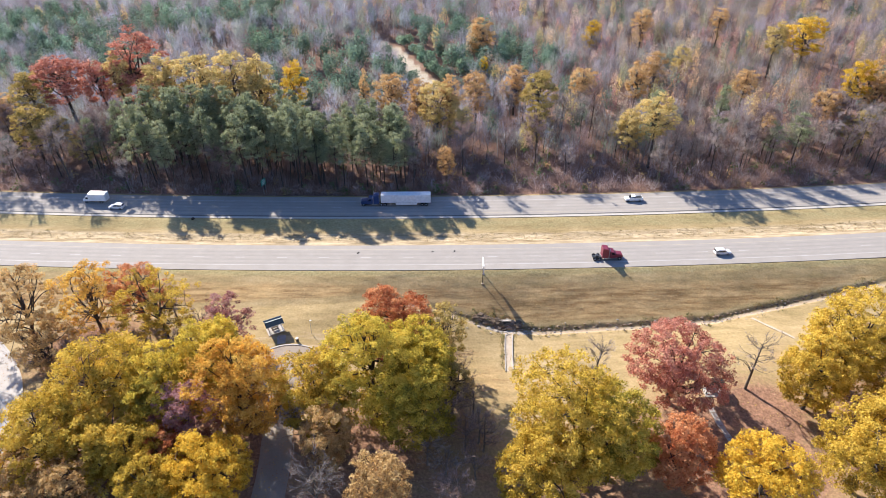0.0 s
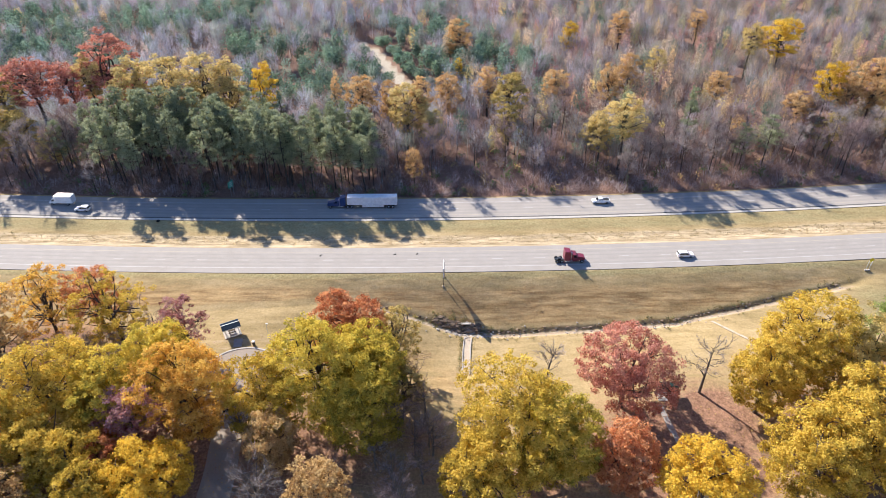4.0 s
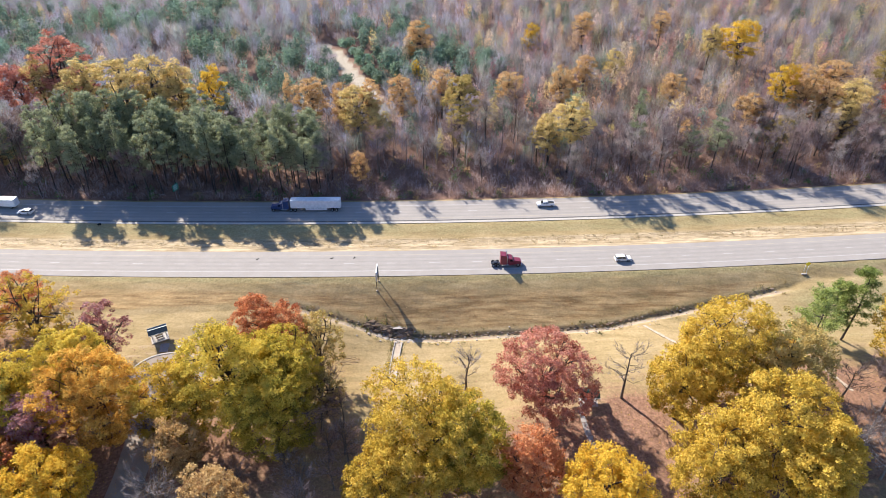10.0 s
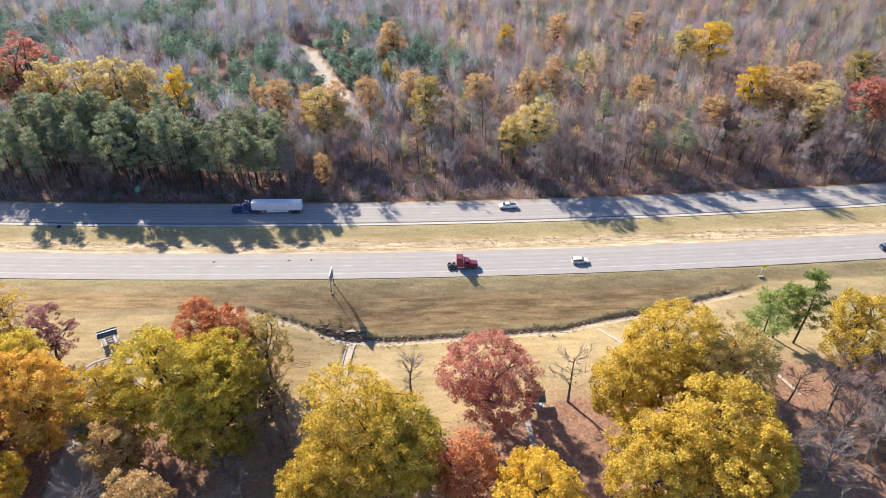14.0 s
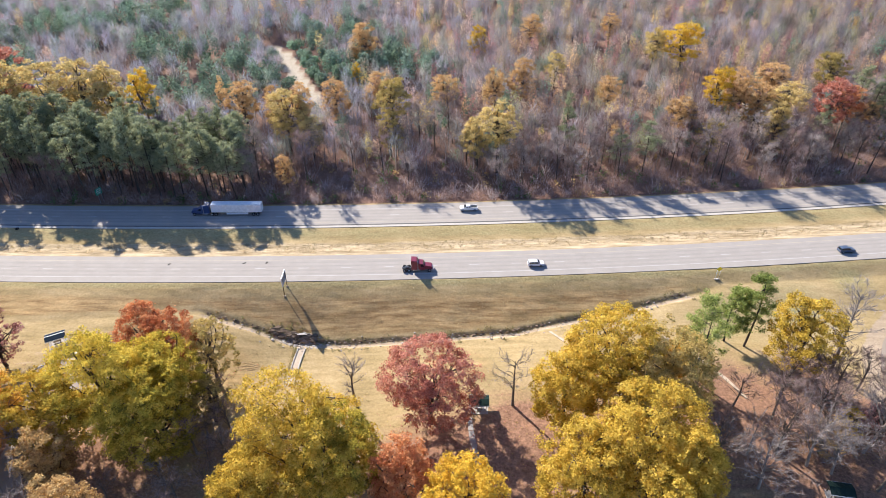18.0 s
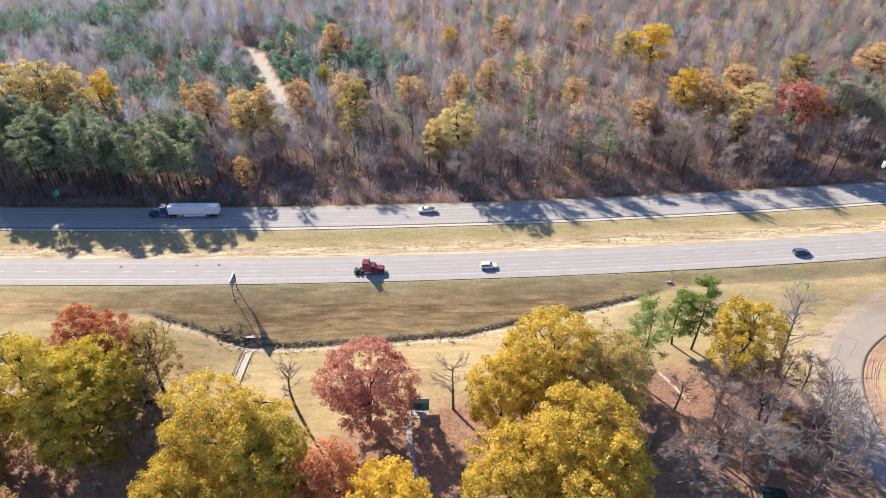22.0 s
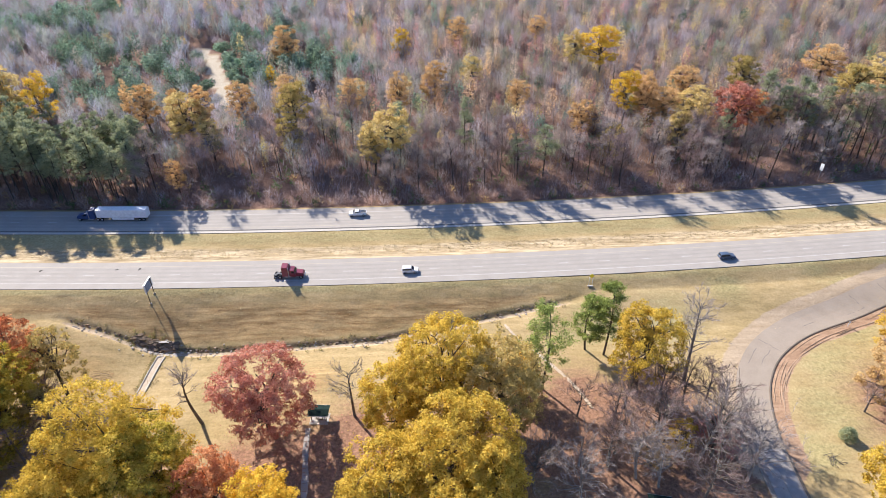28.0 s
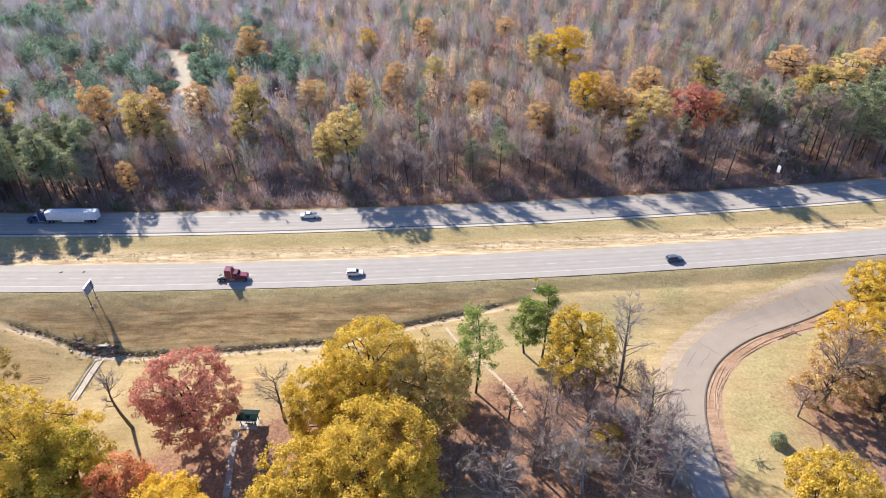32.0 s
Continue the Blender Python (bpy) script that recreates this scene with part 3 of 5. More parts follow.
part("edge_line", along(far_y, 3.75, 3.9, -420, 520, 0.006).mesh("edge_line", PAINT), road_far, "solid white edge line")
part("shoulder_joint", along(far_y, -5.75, -5.15, -420, 520, 0.005).mesh("shoulder_joint", KERB_DARK), road_far, "dark sealed joint and rumble strip")
part("paved_verge", along(far_y, -6.9, -5.8, -420, 520, 0.008).mesh("paved_verge", VERGE_PALE), road_far, "pale gravelly strip beside the joint")
part("edge_line", along(far_y, -3.9, -3.75, -420, 520, 0.006).mesh("edge_line", PAINT_YELLOW), road_far, "faded yellow edge line")
for off in (-2.75, -1.0, 0.9, 2.7):
    part("wheel_track", along(near_y, off - 0.35, off + 0.35, -420, 520, 0.004).mesh("wheel_track", WORN), road_near, "darker band worn by wheels")
    part("wheel_track", along(far_y, off - 0.35, off + 0.35, -420, 520, 0.004).mesh("wheel_track", WORN), road_far, "darker band worn by wheels")
dash = Cloud()
dash.add([(-1.5, -0.07, 0), (1.5, -0.07, 0), (1.5, 0.07, 0), (-1.5, 0.07, 0)], [(0, 1, 2, 3)])
dash_me = dash.mesh("lane_dash", PAINT)
for curve, owner in ((near_y, road_near), (far_y, road_far)):
    for k in range(-16, 25):
        x = 2.85 + 12.19 * k
        ob = part("lane_dash", dash_me, owner)
        ob.matrix_basis = pose(x, float(curve(x)), 0.008, 0, 0, math.degrees(math.atan(2 * 2.65e-4 * (x - 4))))



def ribbon(line, w0, w1, lift, across=5):
    """A paved strip laid over the land along a line, its width going from w0 to w1."""
    c = Cloud()
    way = unit(np.gradient(line, axis=0))
    nrm = np.stack([-way[:, 1], way[:, 0]], 1)
    wide = np.linspace(w0, w1, len(line)) / 2
    offs = np.linspace(-1, 1, across)
    p = line[:, None] + nrm[:, None] * (offs[None, :, None] * wide[:, None, None])
    z = height(p[..., 0], p[..., 1]) + lift
    v = np.concatenate([p, z[..., None]], -1)
    low = v[:, [0, -1]] - np.array([0, 0, 0.35])
    v = np.concatenate([low[:, :1], v, low[:, 1:]], 1)
    k = across + 2
    i, j = np.meshgrid(np.arange(len(line) - 1), np.arange(k - 1), indexing="ij")
    f = np.stack([i * k + j, (i + 1) * k + j, (i + 1) * k + j + 1, i * k + j + 1], -1).reshape(-1, 4)
    c.add(v.reshape(-1, 3), f[:, ::-1], False)
    return c


def offset_line(line, off):
    way = unit(np.gradient(line, axis=0))
    o = np.linspace(*off, len(line))[:, None] if isinstance(off, tuple) else off
    return line + np.stack([-way[:, 1], way[:, 0]], 1) * o


KERB = surface("kerb_asphalt", (0.10, 0.08, 0.06), (0.19, 0.155, 0.12), 2.0, 0.9, 0.3)
road_exit = tagged(new("road_exit", ribbon(EXIT, 8.6, 7.0, 0.05).mesh("road_exit", ASPHALT_OLD)), "curving ramp of pale worn asphalt", "road", kind="structure")
part("kerb", ribbon(offset_line(EXIT, (4.45, 3.65)), 0.32, 0.32, 0.16, 3).mesh("kerb", KERB), road_exit, "low dark asphalt kerb")
road_low = tagged(new("road_lower", ribbon(EXIT_LOW, 7.0, 6.0, 0.05).mesh("road_lower", ASPHALT_OLD)), "narrow lane with concrete slabs", "road", kind="structure")
# Darker copy of the concrete, with tree shade put into its colour.
SLAB_SHADED = surface("shaded_slab", (0.24, 0.22, 0.20), (0.35, 0.325, 0.295), 0.8, 0.85, 0.2)
for k in range(4):
    for side in (0, 1):
        y0 = 87.5 - k * 4.6
        sl = np.array([(157.0 + side * 2.85 - 0.05 * k, y0), (157.0 + side * 2.85 - 0.05 * k, y0 - 2.2), (157.0 + side * 2.85 - 0.05 * k, y0 - 4.5)])
        part("concrete_slab", ribbon(sl, 2.78, 2.78, 0.09, 3).mesh("concrete_slab", SLAB_SHADED), road_low, "grey concrete slab" if not (k or side) else "")
part("kerb", ribbon(offset_line(EXIT_LOW, 3.7), 0.4, 0.4, 0.18, 3).mesh("kerb", KERB), road_low)
road_west = tagged(new("road_west", ribbon(WEST, 6.5, 6.5, 0.05).mesh("road_west", CONCRETE)), "pale concrete lane with a kerb", "road", kind="structure")
part("kerb", ribbon(offset_line(WEST, 3.4), 0.4, 0.4, 0.2, 3).mesh("kerb", CONCRETE), road_west)
road_drive = tagged(new("road_drive", ribbon(DRIVE, 6.4, 6.4, 0.05).mesh("road_drive", ASPHALT_OLD)), "narrow grey asphalt drive", "road", kind="structure")
disc = Cloud()
ang = np.linspace(0, 2 * math.pi, 49)[:-1]
vv = [(-36.5, 105.5, ground_z(-36.5, 105.5) + 0.075)]
for q in (0.5, 1.0):
    for a in ang:
        x, y = -36.5 + 8.6 * q * math.cos(a), 105.5 + 7.5 * q * math.sin(a)
        vv.append((x, y, ground_z(x, y) + 0.075))
disc.add(vv, [(0, 1 + i, 1 + (i + 1) % 48) for i in range(48)])
disc.f.append(np.array([(1 + i, 49 + i, 49 + (i + 1) % 48, 1 + (i + 1) % 48) for i in range(48)]))
disc.s.append(False)
lot = tagged(new("turning_circle", disc.mesh("turning_circle", ASPHALT_OLD)), "small round parking loop of grey asphalt", "parking lot", kind="structure")
arc = np.array([(-36.5 + 8.7 * math.cos(a), 105.5 + 7.6 * math.sin(a)) for a in np.linspace(0.5, 2.9, 24)])
part("kerb", ribbon(arc, 0.4, 0.4, 0.2, 3).mesh("kerb", CONCRETE), lot, "pale concrete kerb")

CRACK = surface("tar_crack", (0.13, 0.115, 0.10), (0.2, 0.18, 0.16), 2.0, 0.9, 0.1)
crk = np.random.default_rng(77)
for k in range(16):
    i = int(crk.integers(30, len(EXIT) - 6))
    base, off = EXIT[i], crk.uniform(-3, 2.5)
    if k % 3:
        seg = offset_line(EXIT[i:i + 5], off) + crk.normal(size=(len(EXIT[i:i + 5]), 2)) * 0.12
    else:
        w_ = unit(EXIT[i + 1] - EXIT[i])
        nn = np.array([-w_[1], w_[0]])
        seg = base + np.linspace(-2.8, 2.8, 7)[:, None] * nn + crk.normal(size=(7, 2)) * 0.15
    part("crack", ribbon(seg, 0.14, 0.10, 0.056, 2).mesh("crack", CRACK), road_exit)
RILL = surface("clay_rill", (0.27, 0.18, 0.115), (0.44, 0.32, 0.22), 1.5, 0.95, 0.4)
rill = Cloud()
for k in range(34):
    i = int(crk.integers(34, len(EXIT) - 16))
    n_ = int(crk.integers(5, 13))
    line_ = offset_line(EXIT[i:i + n_], crk.uniform(4.6, 7.6)) + np.cumsum(crk.normal(size=(len(EXIT[i:i + n_]), 2)) * 0.06, 0)
    z_ = height(line_[:, 0], line_[:, 1]) + 0.03
    tube(rill, np.column_stack([line_, z_]), np.full(len(line_), 0.075) * crk.uniform(0.6, 1.3, len(line_)), 5)
tagged(new("clay_ridges", rill.mesh("clay_ridges", RILL)), "ridges of bare orange-brown clay along the ramp", "soil", kind="stuff")


# ---- trees near the camera ----
def deciduous(seed, colour, x, y, r, lo, hi, label, dense=1.0, bark=BARK_DARK, group="park trees", lean=(0, 0)):
    rng = np.random.default_rng(seed)
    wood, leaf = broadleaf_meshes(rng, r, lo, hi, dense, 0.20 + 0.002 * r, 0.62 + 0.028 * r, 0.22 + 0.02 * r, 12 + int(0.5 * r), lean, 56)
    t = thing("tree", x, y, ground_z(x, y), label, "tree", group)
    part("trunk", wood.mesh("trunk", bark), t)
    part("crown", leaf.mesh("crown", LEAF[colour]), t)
    return t


def leafless(seed, x, y, r, h, label, twig_n=1400, mat=TWIG, bark=BARK, group="park trees", branches=30, thin=0.027):
    rng = np.random.default_rng(seed)
    wood, fine_ = bare_meshes(rng, r, h, branches, twig_n, 0.1 + 0.016 * h, thin, 1.15)
    t = thing("bare_tree", x, y, ground_z(x, y), label, "tree", group)
    part("trunk", wood.mesh("trunk", bark), t)
    part("crown", fine_.mesh("crown", mat), t)
    return t


NEAR = [
    ("olive", -14.5, 92, 13, 1.5, 31.5, 1.0, "tall oak with olive and yellow autumn leaves"),
    ("yellow", -26, 87, 9.5, 1, 23, 1.0, "oak with yellow-green autumn leaves"),
    ("olive", -5.5, 96.5, 8.5, 2, 26, 1.0, "oak with olive-yellow leaves in a dense group"),
    ("olive", -5.5, 87, 10.5, 1, 27, 1.0, "dense oak with dark olive leaves"),
    ("bronze", -22.5, 78, 5.8, 1, 19, 0.8, "tree with bronze-brown autumn leaves"),
    ("scarlet", -10.2, 106.5, 9.5, 3, 26.5, 0.9, "tree with a bright orange-red crown"),
    ("khaki", 0.4, 107.5, 7, 3, 22, 0.42, "thin tree with sparse khaki leaves"),
    ("khaki", 2.5, 97, 6, 1, 14, 0.35, "small thin tree with khaki leaves"),
    ("yellow", 27.5, 79, 15.5, 1.5, 30, 1.0, "great tree with golden and olive autumn leaves"),
    ("olive", 34, 77, 9.5, 3, 25, 1.0, "tree with olive-yellow leaves"),
    ("yellow", 19, 71, 9, 3, 22, 1.0, "tree with golden yellow leaves"),
    ("red", 51.7, 95, 12.6, 3, 21.5, 0.85, "broad maple with dusky red leaves"),
    ("scarlet", 46.5, 74.1, 7.2, 1, 19.5, 0.85, "small maple with orange-red leaves"),
    ("gold", 58.7, 66.9, 9.3, 4, 21, 1.0, "round tree with bright golden leaves"),
    ("yellow", 90.5, 97, 12.5, 3, 28, 1.0, "great tree with yellow autumn leaves"),
    ("khaki", 102, 94.5, 11, 3, 25.5, 1.0, "dense oak with olive-brown leaves"),
    ("yellow", 80.5, 92, 9, 2, 22, 1.0, "tree with golden leaves"),
    ("yellow", 93, 75, 14, 3, 28, 1.0, "great tree with yellow autumn leaves"),
    ("yellow", 80, 71, 10.5, 3, 23, 1.0, "tree with golden yellow leaves"),
    ("yellow", 98.5, 71, 7.5, 3, 25, 1.0, "tree with golden leaves"),
    ("yellow", -69, 88, 12.5, 1, 24, 1.0, "broad tree with yellow-green leaves"),
    ("olive", -57, 88, 10, 1, 23, 1.0, "tree with green and yellow leaves"),
    ("yellow", -77, 77, 11, 2, 19, 1.0, "tree with yellow-olive leaves"),
    ("yellow", -60, 74, 9, 2, 16, 1.0, "tree with yellow and rust leaves"),
    ("bronze", -70, 66, 8, 2, 14, 0.85, "tree with rusty brown leaves"),
    ("orange", -41.0, 86, 9.8, 2, 27, 1.0, "tree with glowing orange leaves"),
    ("olive", -49, 96, 8.5, 2, 25, 1.0, "tall tree with khaki and olive leaves"),
    ("yellow", -66, 77, 9, 1, 18, 1.0, "tree with yellow leaves turning brown"),
    ("bronze", -83, 67, 9, 1, 15, 0.85, "tree with brown-orange leaves"),
    ("scarlet", -54, 75, 5, 1, 15, 0.85, "small tree with rusty red leaves"),
    ("maroon", -51, 82, 7.5, 1, 20, 0.65, "small tree with dark maroon leaves"),
    ("gold", -43.4, 70, 9, 2, 18, 1.0, "tree with bright golden leaves"),
    ("yellow", -53, 67, 6, 2, 16, 1.0, "tree with yellow leaves"),
    ("orange", -86, 117, 10, 2, 23, 0.37, "tree with orange autumn leaves"),
    ("bronze", -100, 113, 11.5, 1, 24, 0.37, "tree with olive-brown leaves"),
    ("scarlet", -77, 122, 8.5, 2, 19, 0.37, "tree with dusty pink-orange leaves"),
    ("yellow", -69, 115, 10.5, 2, 21, 0.37, "tree with yellow leaves"),
    ("bronze", -92, 105, 8, 1, 16, 0.37, "tree with brown and olive leaves"),
    ("maroon", -51.4, 110.8, 7.5, 1.5, 18, 0.37, "small tree with maroon leaves"),
    ("bronze", -10.5, 64, 6, 3, 23, 0.85, "tree with brown-orange leaves"),
    ("yellow", 135, 104.6, 9, 6, 25, 0.7, "tree with yellow autumn leaves"),
    ("gold", 203, 114, 10, 2, 16, 0.6, "tree with thinning golden leaves"),
    ("bronze", 196, 105, 8.5, 2.5, 18, 0.36, "thin tree with the last brown-orange leaves"),
    ("bronze", 189, 99, 7, 1.2, 13, 0.36, "small tree with thin brown-orange leaves"),
    ("bronze", 200, 96, 7, 1.0, 12, 0.36, "small tree with thin rusty leaves"),
    ("yellow", 217, 129, 9.5, 2, 18, 1.0, "tree with yellow and bronze leaves"),
    ("scarlet", 211, 96, 9, 2, 16, 0.85, "tree with rusty red leaves"),
    ("yellow", 176, 72.5, 9.5, 2, 16, 1.0, "round tree with bright golden leaves"),
    ("orange", 108, 104, 4.5, 1, 12, 1.0, "small tree with rusty orange leaves"),
    ("bronze", 133, 84, 5, 0.5, 9, 0.35, "small tree with a few brown leaves"),
    ("maroon", 147, 88, 5, 0.5, 10, 0.35, "small tree with a few dark red leaves"),
    ("yellow", 139, 88, 4, 1, 9, 0.35, "small tree with thin yellow leaves"),
]
for i, (colour, x, y, r, lo, hi, dense, label) in enumerate(NEAR):
    deciduous(100 + i, colour, x, y, r, lo, hi, label, dense)
BARE = [(70.3, 98, 5, 16, TWIG), (35.4, 98.5, 4, 19.5, TWIG), (129, 81, 7, 15, TWIG), (135.5, 88, 7, 16, TWIG_RED), (147, 107, 6, 26, TWIG), (142, 84, 8, 17, TWIG), (149, 93, 7, 16, TWIG_RED), (151, 80, 8, 16, TWIG), (124, 84, 6, 14, TWIG_RED), (117, 76, 7, 14, TWIG), (140, 75, 8, 14, TWIG_RED), (127, 93, 6, 13, TWIG_RED), (-24, 68, 7, 14, TWIG), (3, 67, 6, 14, TWIG_RED), (-29, 82, 4, 13, TWIG), (191, 100, 8, 17, TWIG_RED), (199, 104, 7, 16, TWIG_RED), (8, 86, 4, 9, TWIG), (108, 78, 6, 13, TWIG), (-95, 104, 4.5, 8, TWIG_RED), (-88, 106, 4, 7, TWIG), (-81, 109, 4.5, 8, TWIG_RED), (-75, 107, 4, 7, TWIG), (-64, 106, 4.5, 9, TWIG_RED), (-58, 112, 4.5, 11, TWIG_RED), (-90, 122, 4, 9, TWIG_RED), (-104, 101, 4, 7, TWIG), (-68, 121, 4, 10, TWIG_RED), (-3, 80, 4, 8, TWIG), (-12, 75, 4.5, 8, TWIG_RED), (2, 92, 4, 8, TWIG_RED), (5, 84, 4, 7, TWIG_RED), (1, 76, 4.5, 8, TWIG), (7, 77, 4, 7, TWIG_RED), (4, 98, 4.5, 12, TWIG_RED), (0.5, 101, 4.5, 12, TWIG_RED), (7, 93, 4.5, 11, TWIG_RED), (1, 88, 5, 13, TWIG_RED), (9, 84, 4.5, 10, TWIG_RED), (112, 86, 5, 9, TWIG_RED), (118, 84, 5, 9, TWIG), (131, 99, 6, 13, TWIG_RED), (138, 98, 6, 14, TWIG_RED), (144, 99, 6, 13, TWIG_RED), (150, 101, 5, 12, TWIG_RED), (120, 97, 5, 10, TWIG_RED), (126, 87, 6, 12, TWIG_RED), (137, 92, 6, 13, TWIG_RED), (146, 86, 7, 14, TWIG_RED), (133, 79, 6, 12, TWIG), (152, 88, 5, 12, TWIG), (184, 97, 5, 9, TWIG_RED), (205, 101, 6, 12, TWIG_RED)]
for i, (x, y, r, h, mat) in enumerate(BARE):
    leafless(300 + i, x, y, r, h, "leafless tree with pale grey twigs" if mat == TWIG else "leafless tree with reddish brown twigs", 2400 if r > 5 else 1000, mat, BARK_PALE if x > 110 and mat == TWIG else BARK, branches=34 if r > 5 else 20, thin=0.02)
for i, (x, y, r, h) in enumerate([(113.2, 105.3, 6.0, 26), (130, 116, 5.0, 22.5), (125.8, 118, 4.2, 17.5)]):
    rng = np.random.default_rng(400 + i)
    wood, leaf = pine_meshes(rng, r * 1.1, h, 0.3, 210, 9, 0.19, 0.3)
    t = thing("pine_tree", x, y, ground_z(x, y), "slender green pine with open branches", "pine", "park trees")
    part("trunk", wood.mesh("trunk", BARK_DARK), t)
    part("crown", leaf.mesh("crown", LEAF["needle"]), t)


# ---- woods beyond the highway ----
rng = np.random.default_rng(7)
KINDS = {}


def kind_meshes(key, make, mats):
    wood, leaf = make
    KINDS[key] = (wood.mesh("trunk", mats[0]), leaf.mesh("crown", mats[1]))


for v in range(6):
    kind_meshes(("bare", v), bare_meshes(rng, 4.4, 20, 24, 1500, 0.22, 0.032, 2.4), (BARK_DARK if v % 3 else BARK, TWIG_WOOD if v % 2 else TWIG_RED))
for v in range(4):
    kind_meshes(("pine", v), pine_meshes(rng, 4.7, 25, 0.40, 62, 11, 0.235), (BARK_DARK, LEAF["pine"]))
# Yellow, orange and bronze woods trees take the haze-greyed tan tones.
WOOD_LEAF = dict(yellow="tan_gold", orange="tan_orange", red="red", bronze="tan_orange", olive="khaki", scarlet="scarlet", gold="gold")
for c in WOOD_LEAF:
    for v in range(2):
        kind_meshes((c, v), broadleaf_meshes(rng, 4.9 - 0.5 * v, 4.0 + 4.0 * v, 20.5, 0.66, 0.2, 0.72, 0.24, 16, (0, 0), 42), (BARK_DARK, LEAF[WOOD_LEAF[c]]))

LABELS = dict(bare="tall leafless tree with grey-brown twigs", pine="tall dark green pine in the woods", yellow="tall tree with yellow leaves in the woods", orange="tall tree with orange leaves in the woods", red="tall tree with red leaves in the woods", bronze="tall tree with bronze leaves in the woods", olive="tall tree with olive leaves in the woods", scarlet="tall tree with scarlet leaves in the woods", gold="tall tree with golden leaves in the woods")


def wood_tree(k, x, y, s, tall=1.0):
    v = int(rng.integers(6 if k == "bare" else 4 if k == "pine" else 2))
    w, c = KINDS[(k, v)]
    t = thing("pine_tree" if k == "pine" else "bare_tree" if k == "bare" else "tree", x, y, ground_z(x, y) - 0.1, LABELS[k], "pine" if k == "pine" else "tree", "woods edge trees", turn=rng.uniform(0, 360))
    t.scale = (s, s, s * tall)
    part("trunk", w, t), part("crown", c, t)


# trees that stand out: sort, place, crown radius, height
MARKED = [("red", -116, 237, 12, 33), ("red", -139, 223, 11, 32), ("red", -127, 226, 8, 29), ("yellow", -121, 229, 6, 30), ("olive", -151, 222, 8, 27), ("orange", -160, 218, 6, 20), ("yellow", -101, 223, 9, 31), ("yellow", -88, 221, 9.5, 33), ("yellow", -75, 220, 10, 34), ("yellow", -66, 222, 7, 31), ("gold", -53, 219, 5.5, 29), ("orange", -29, 232, 2.4, 20), ("bronze", -18, 221, 7, 24), ("yellow", -1, 214, 7.5, 25), ("orange", 4, 219, 5, 24), ("olive", 37, 221, 7.5, 25), ("olive", 36, 212, 5.5, 17), ("bronze", 19, 293, 7, 20), ("gold", 19, 262, 2.8, 15), ("gold", 72, 297, 5, 18), ("bronze", 75, 228, 5, 25), ("yellow", 74, 198, 7.5, 26), ("yellow", 67, 201, 5, 21), ("pine", 98.6, 205, 3.4, 26), ("pine", 116.5, 197, 4, 17), ("pine", 126, 200, 4.5, 18), ("gold", 159, 272, 9, 26), ("yellow", 148, 275, 6, 24), ("gold", 160, 230, 6, 24), ("orange", 168, 234, 5, 21), ("bronze", 186, 243, 7, 21), ("yellow", 183, 222, 8, 22), ("red", 193, 212, 8, 28), ("scarlet", 201, 215, 6, 24), ("olive", 210, 246, 7, 24), ("orange", 250, 262, 9, 22), ("yellow", 268, 248, 9, 24), ("orange", 285, 258, 10, 24), ("olive", 250, 238, 8, 24), ("bronze", 99, 310, 6, 18), ("orange", 137, 312, 5, 18), ("olive", -138, 205, 7, 20), ("yellow", -126, 201, 5, 15), ("bronze", 14, 232, 6, 20), ("bronze", 30, 240, 6, 19), ("olive", -143, 204, 7, 21), ("bronze", 172, 222, 6, 22), ("yellow", 176, 212, 5, 19), ("olive", 150, 206, 5, 16), ("bronze", 141, 214, 6, 20), ("orange", 166, 224, 5, 23), ("bronze", 56, 236, 6, 20), ("yellow", 103, 262, 5, 19), ("bronze", 88, 250, 6, 20), ("olive", 64, 205, 4, 14), ("orange", 250, 226, 7, 21), ("bronze", 120, 236, 5, 19), ("yellow", 8, 210, 5, 17), ("bronze", -8, 226, 5, 20)]
for k, x, y, r, hgt in MARKED:
    if k == "pine":
        wood_tree(k, x, y, r / 4.0 * 0.95, hgt / 24 / (r / 4.0 * 0.95))
    else:
        wood_tree(k, x, y, r / 4.5, 1.08 * hgt / 20 / (r / 4.5))
for i in range(108):
    x = -104 + 93 * ((i * 0.618 + 0.05 * rng.normal()) % 1)
    y = float(far_y(x)) + 11.0 + 25 * ((i * 0.37 + 0.1 * rng.random()) % 1)
    fall_off = 1.0 - 0.22 * float(smooth(-45, -12, x))
    wood_tree("pine", x, y, rng.uniform(0.72, 1.05), fall_off * rng.uniform(0.95, 1.25))
for i in range(26):
    x = 205 + 75 * ((i * 0.618) % 1)
    y = float(far_y(x)) + 14 + 30 * ((i * 0.37) % 1)
    wood_tree("pine" if i % 5 else "bare", x, y, rng.uniform(0.95, 1.15), rng.uniform(1.0, 1.15))
for i in range(190):
    x = rng.uniform(-200, 300)
    open_edge = 2 < x < 72
    y = float(far_y(x)) + (17 if open_edge else 10) + 32 * rng.random() ** 1.2
    if open_edge and rng.random() < 0.65:
        continue
    if -106 < x < -11 and rng.random() < 0.8:
        continue
    q = rng.random()
    wood_tree("bare" if q < 0.9 else "bronze" if q < 0.94 else "olive" if q < 0.97 else "pine", x, y, rng.uniform(0.62, 1.0), rng.uniform(0.95, 1.2))

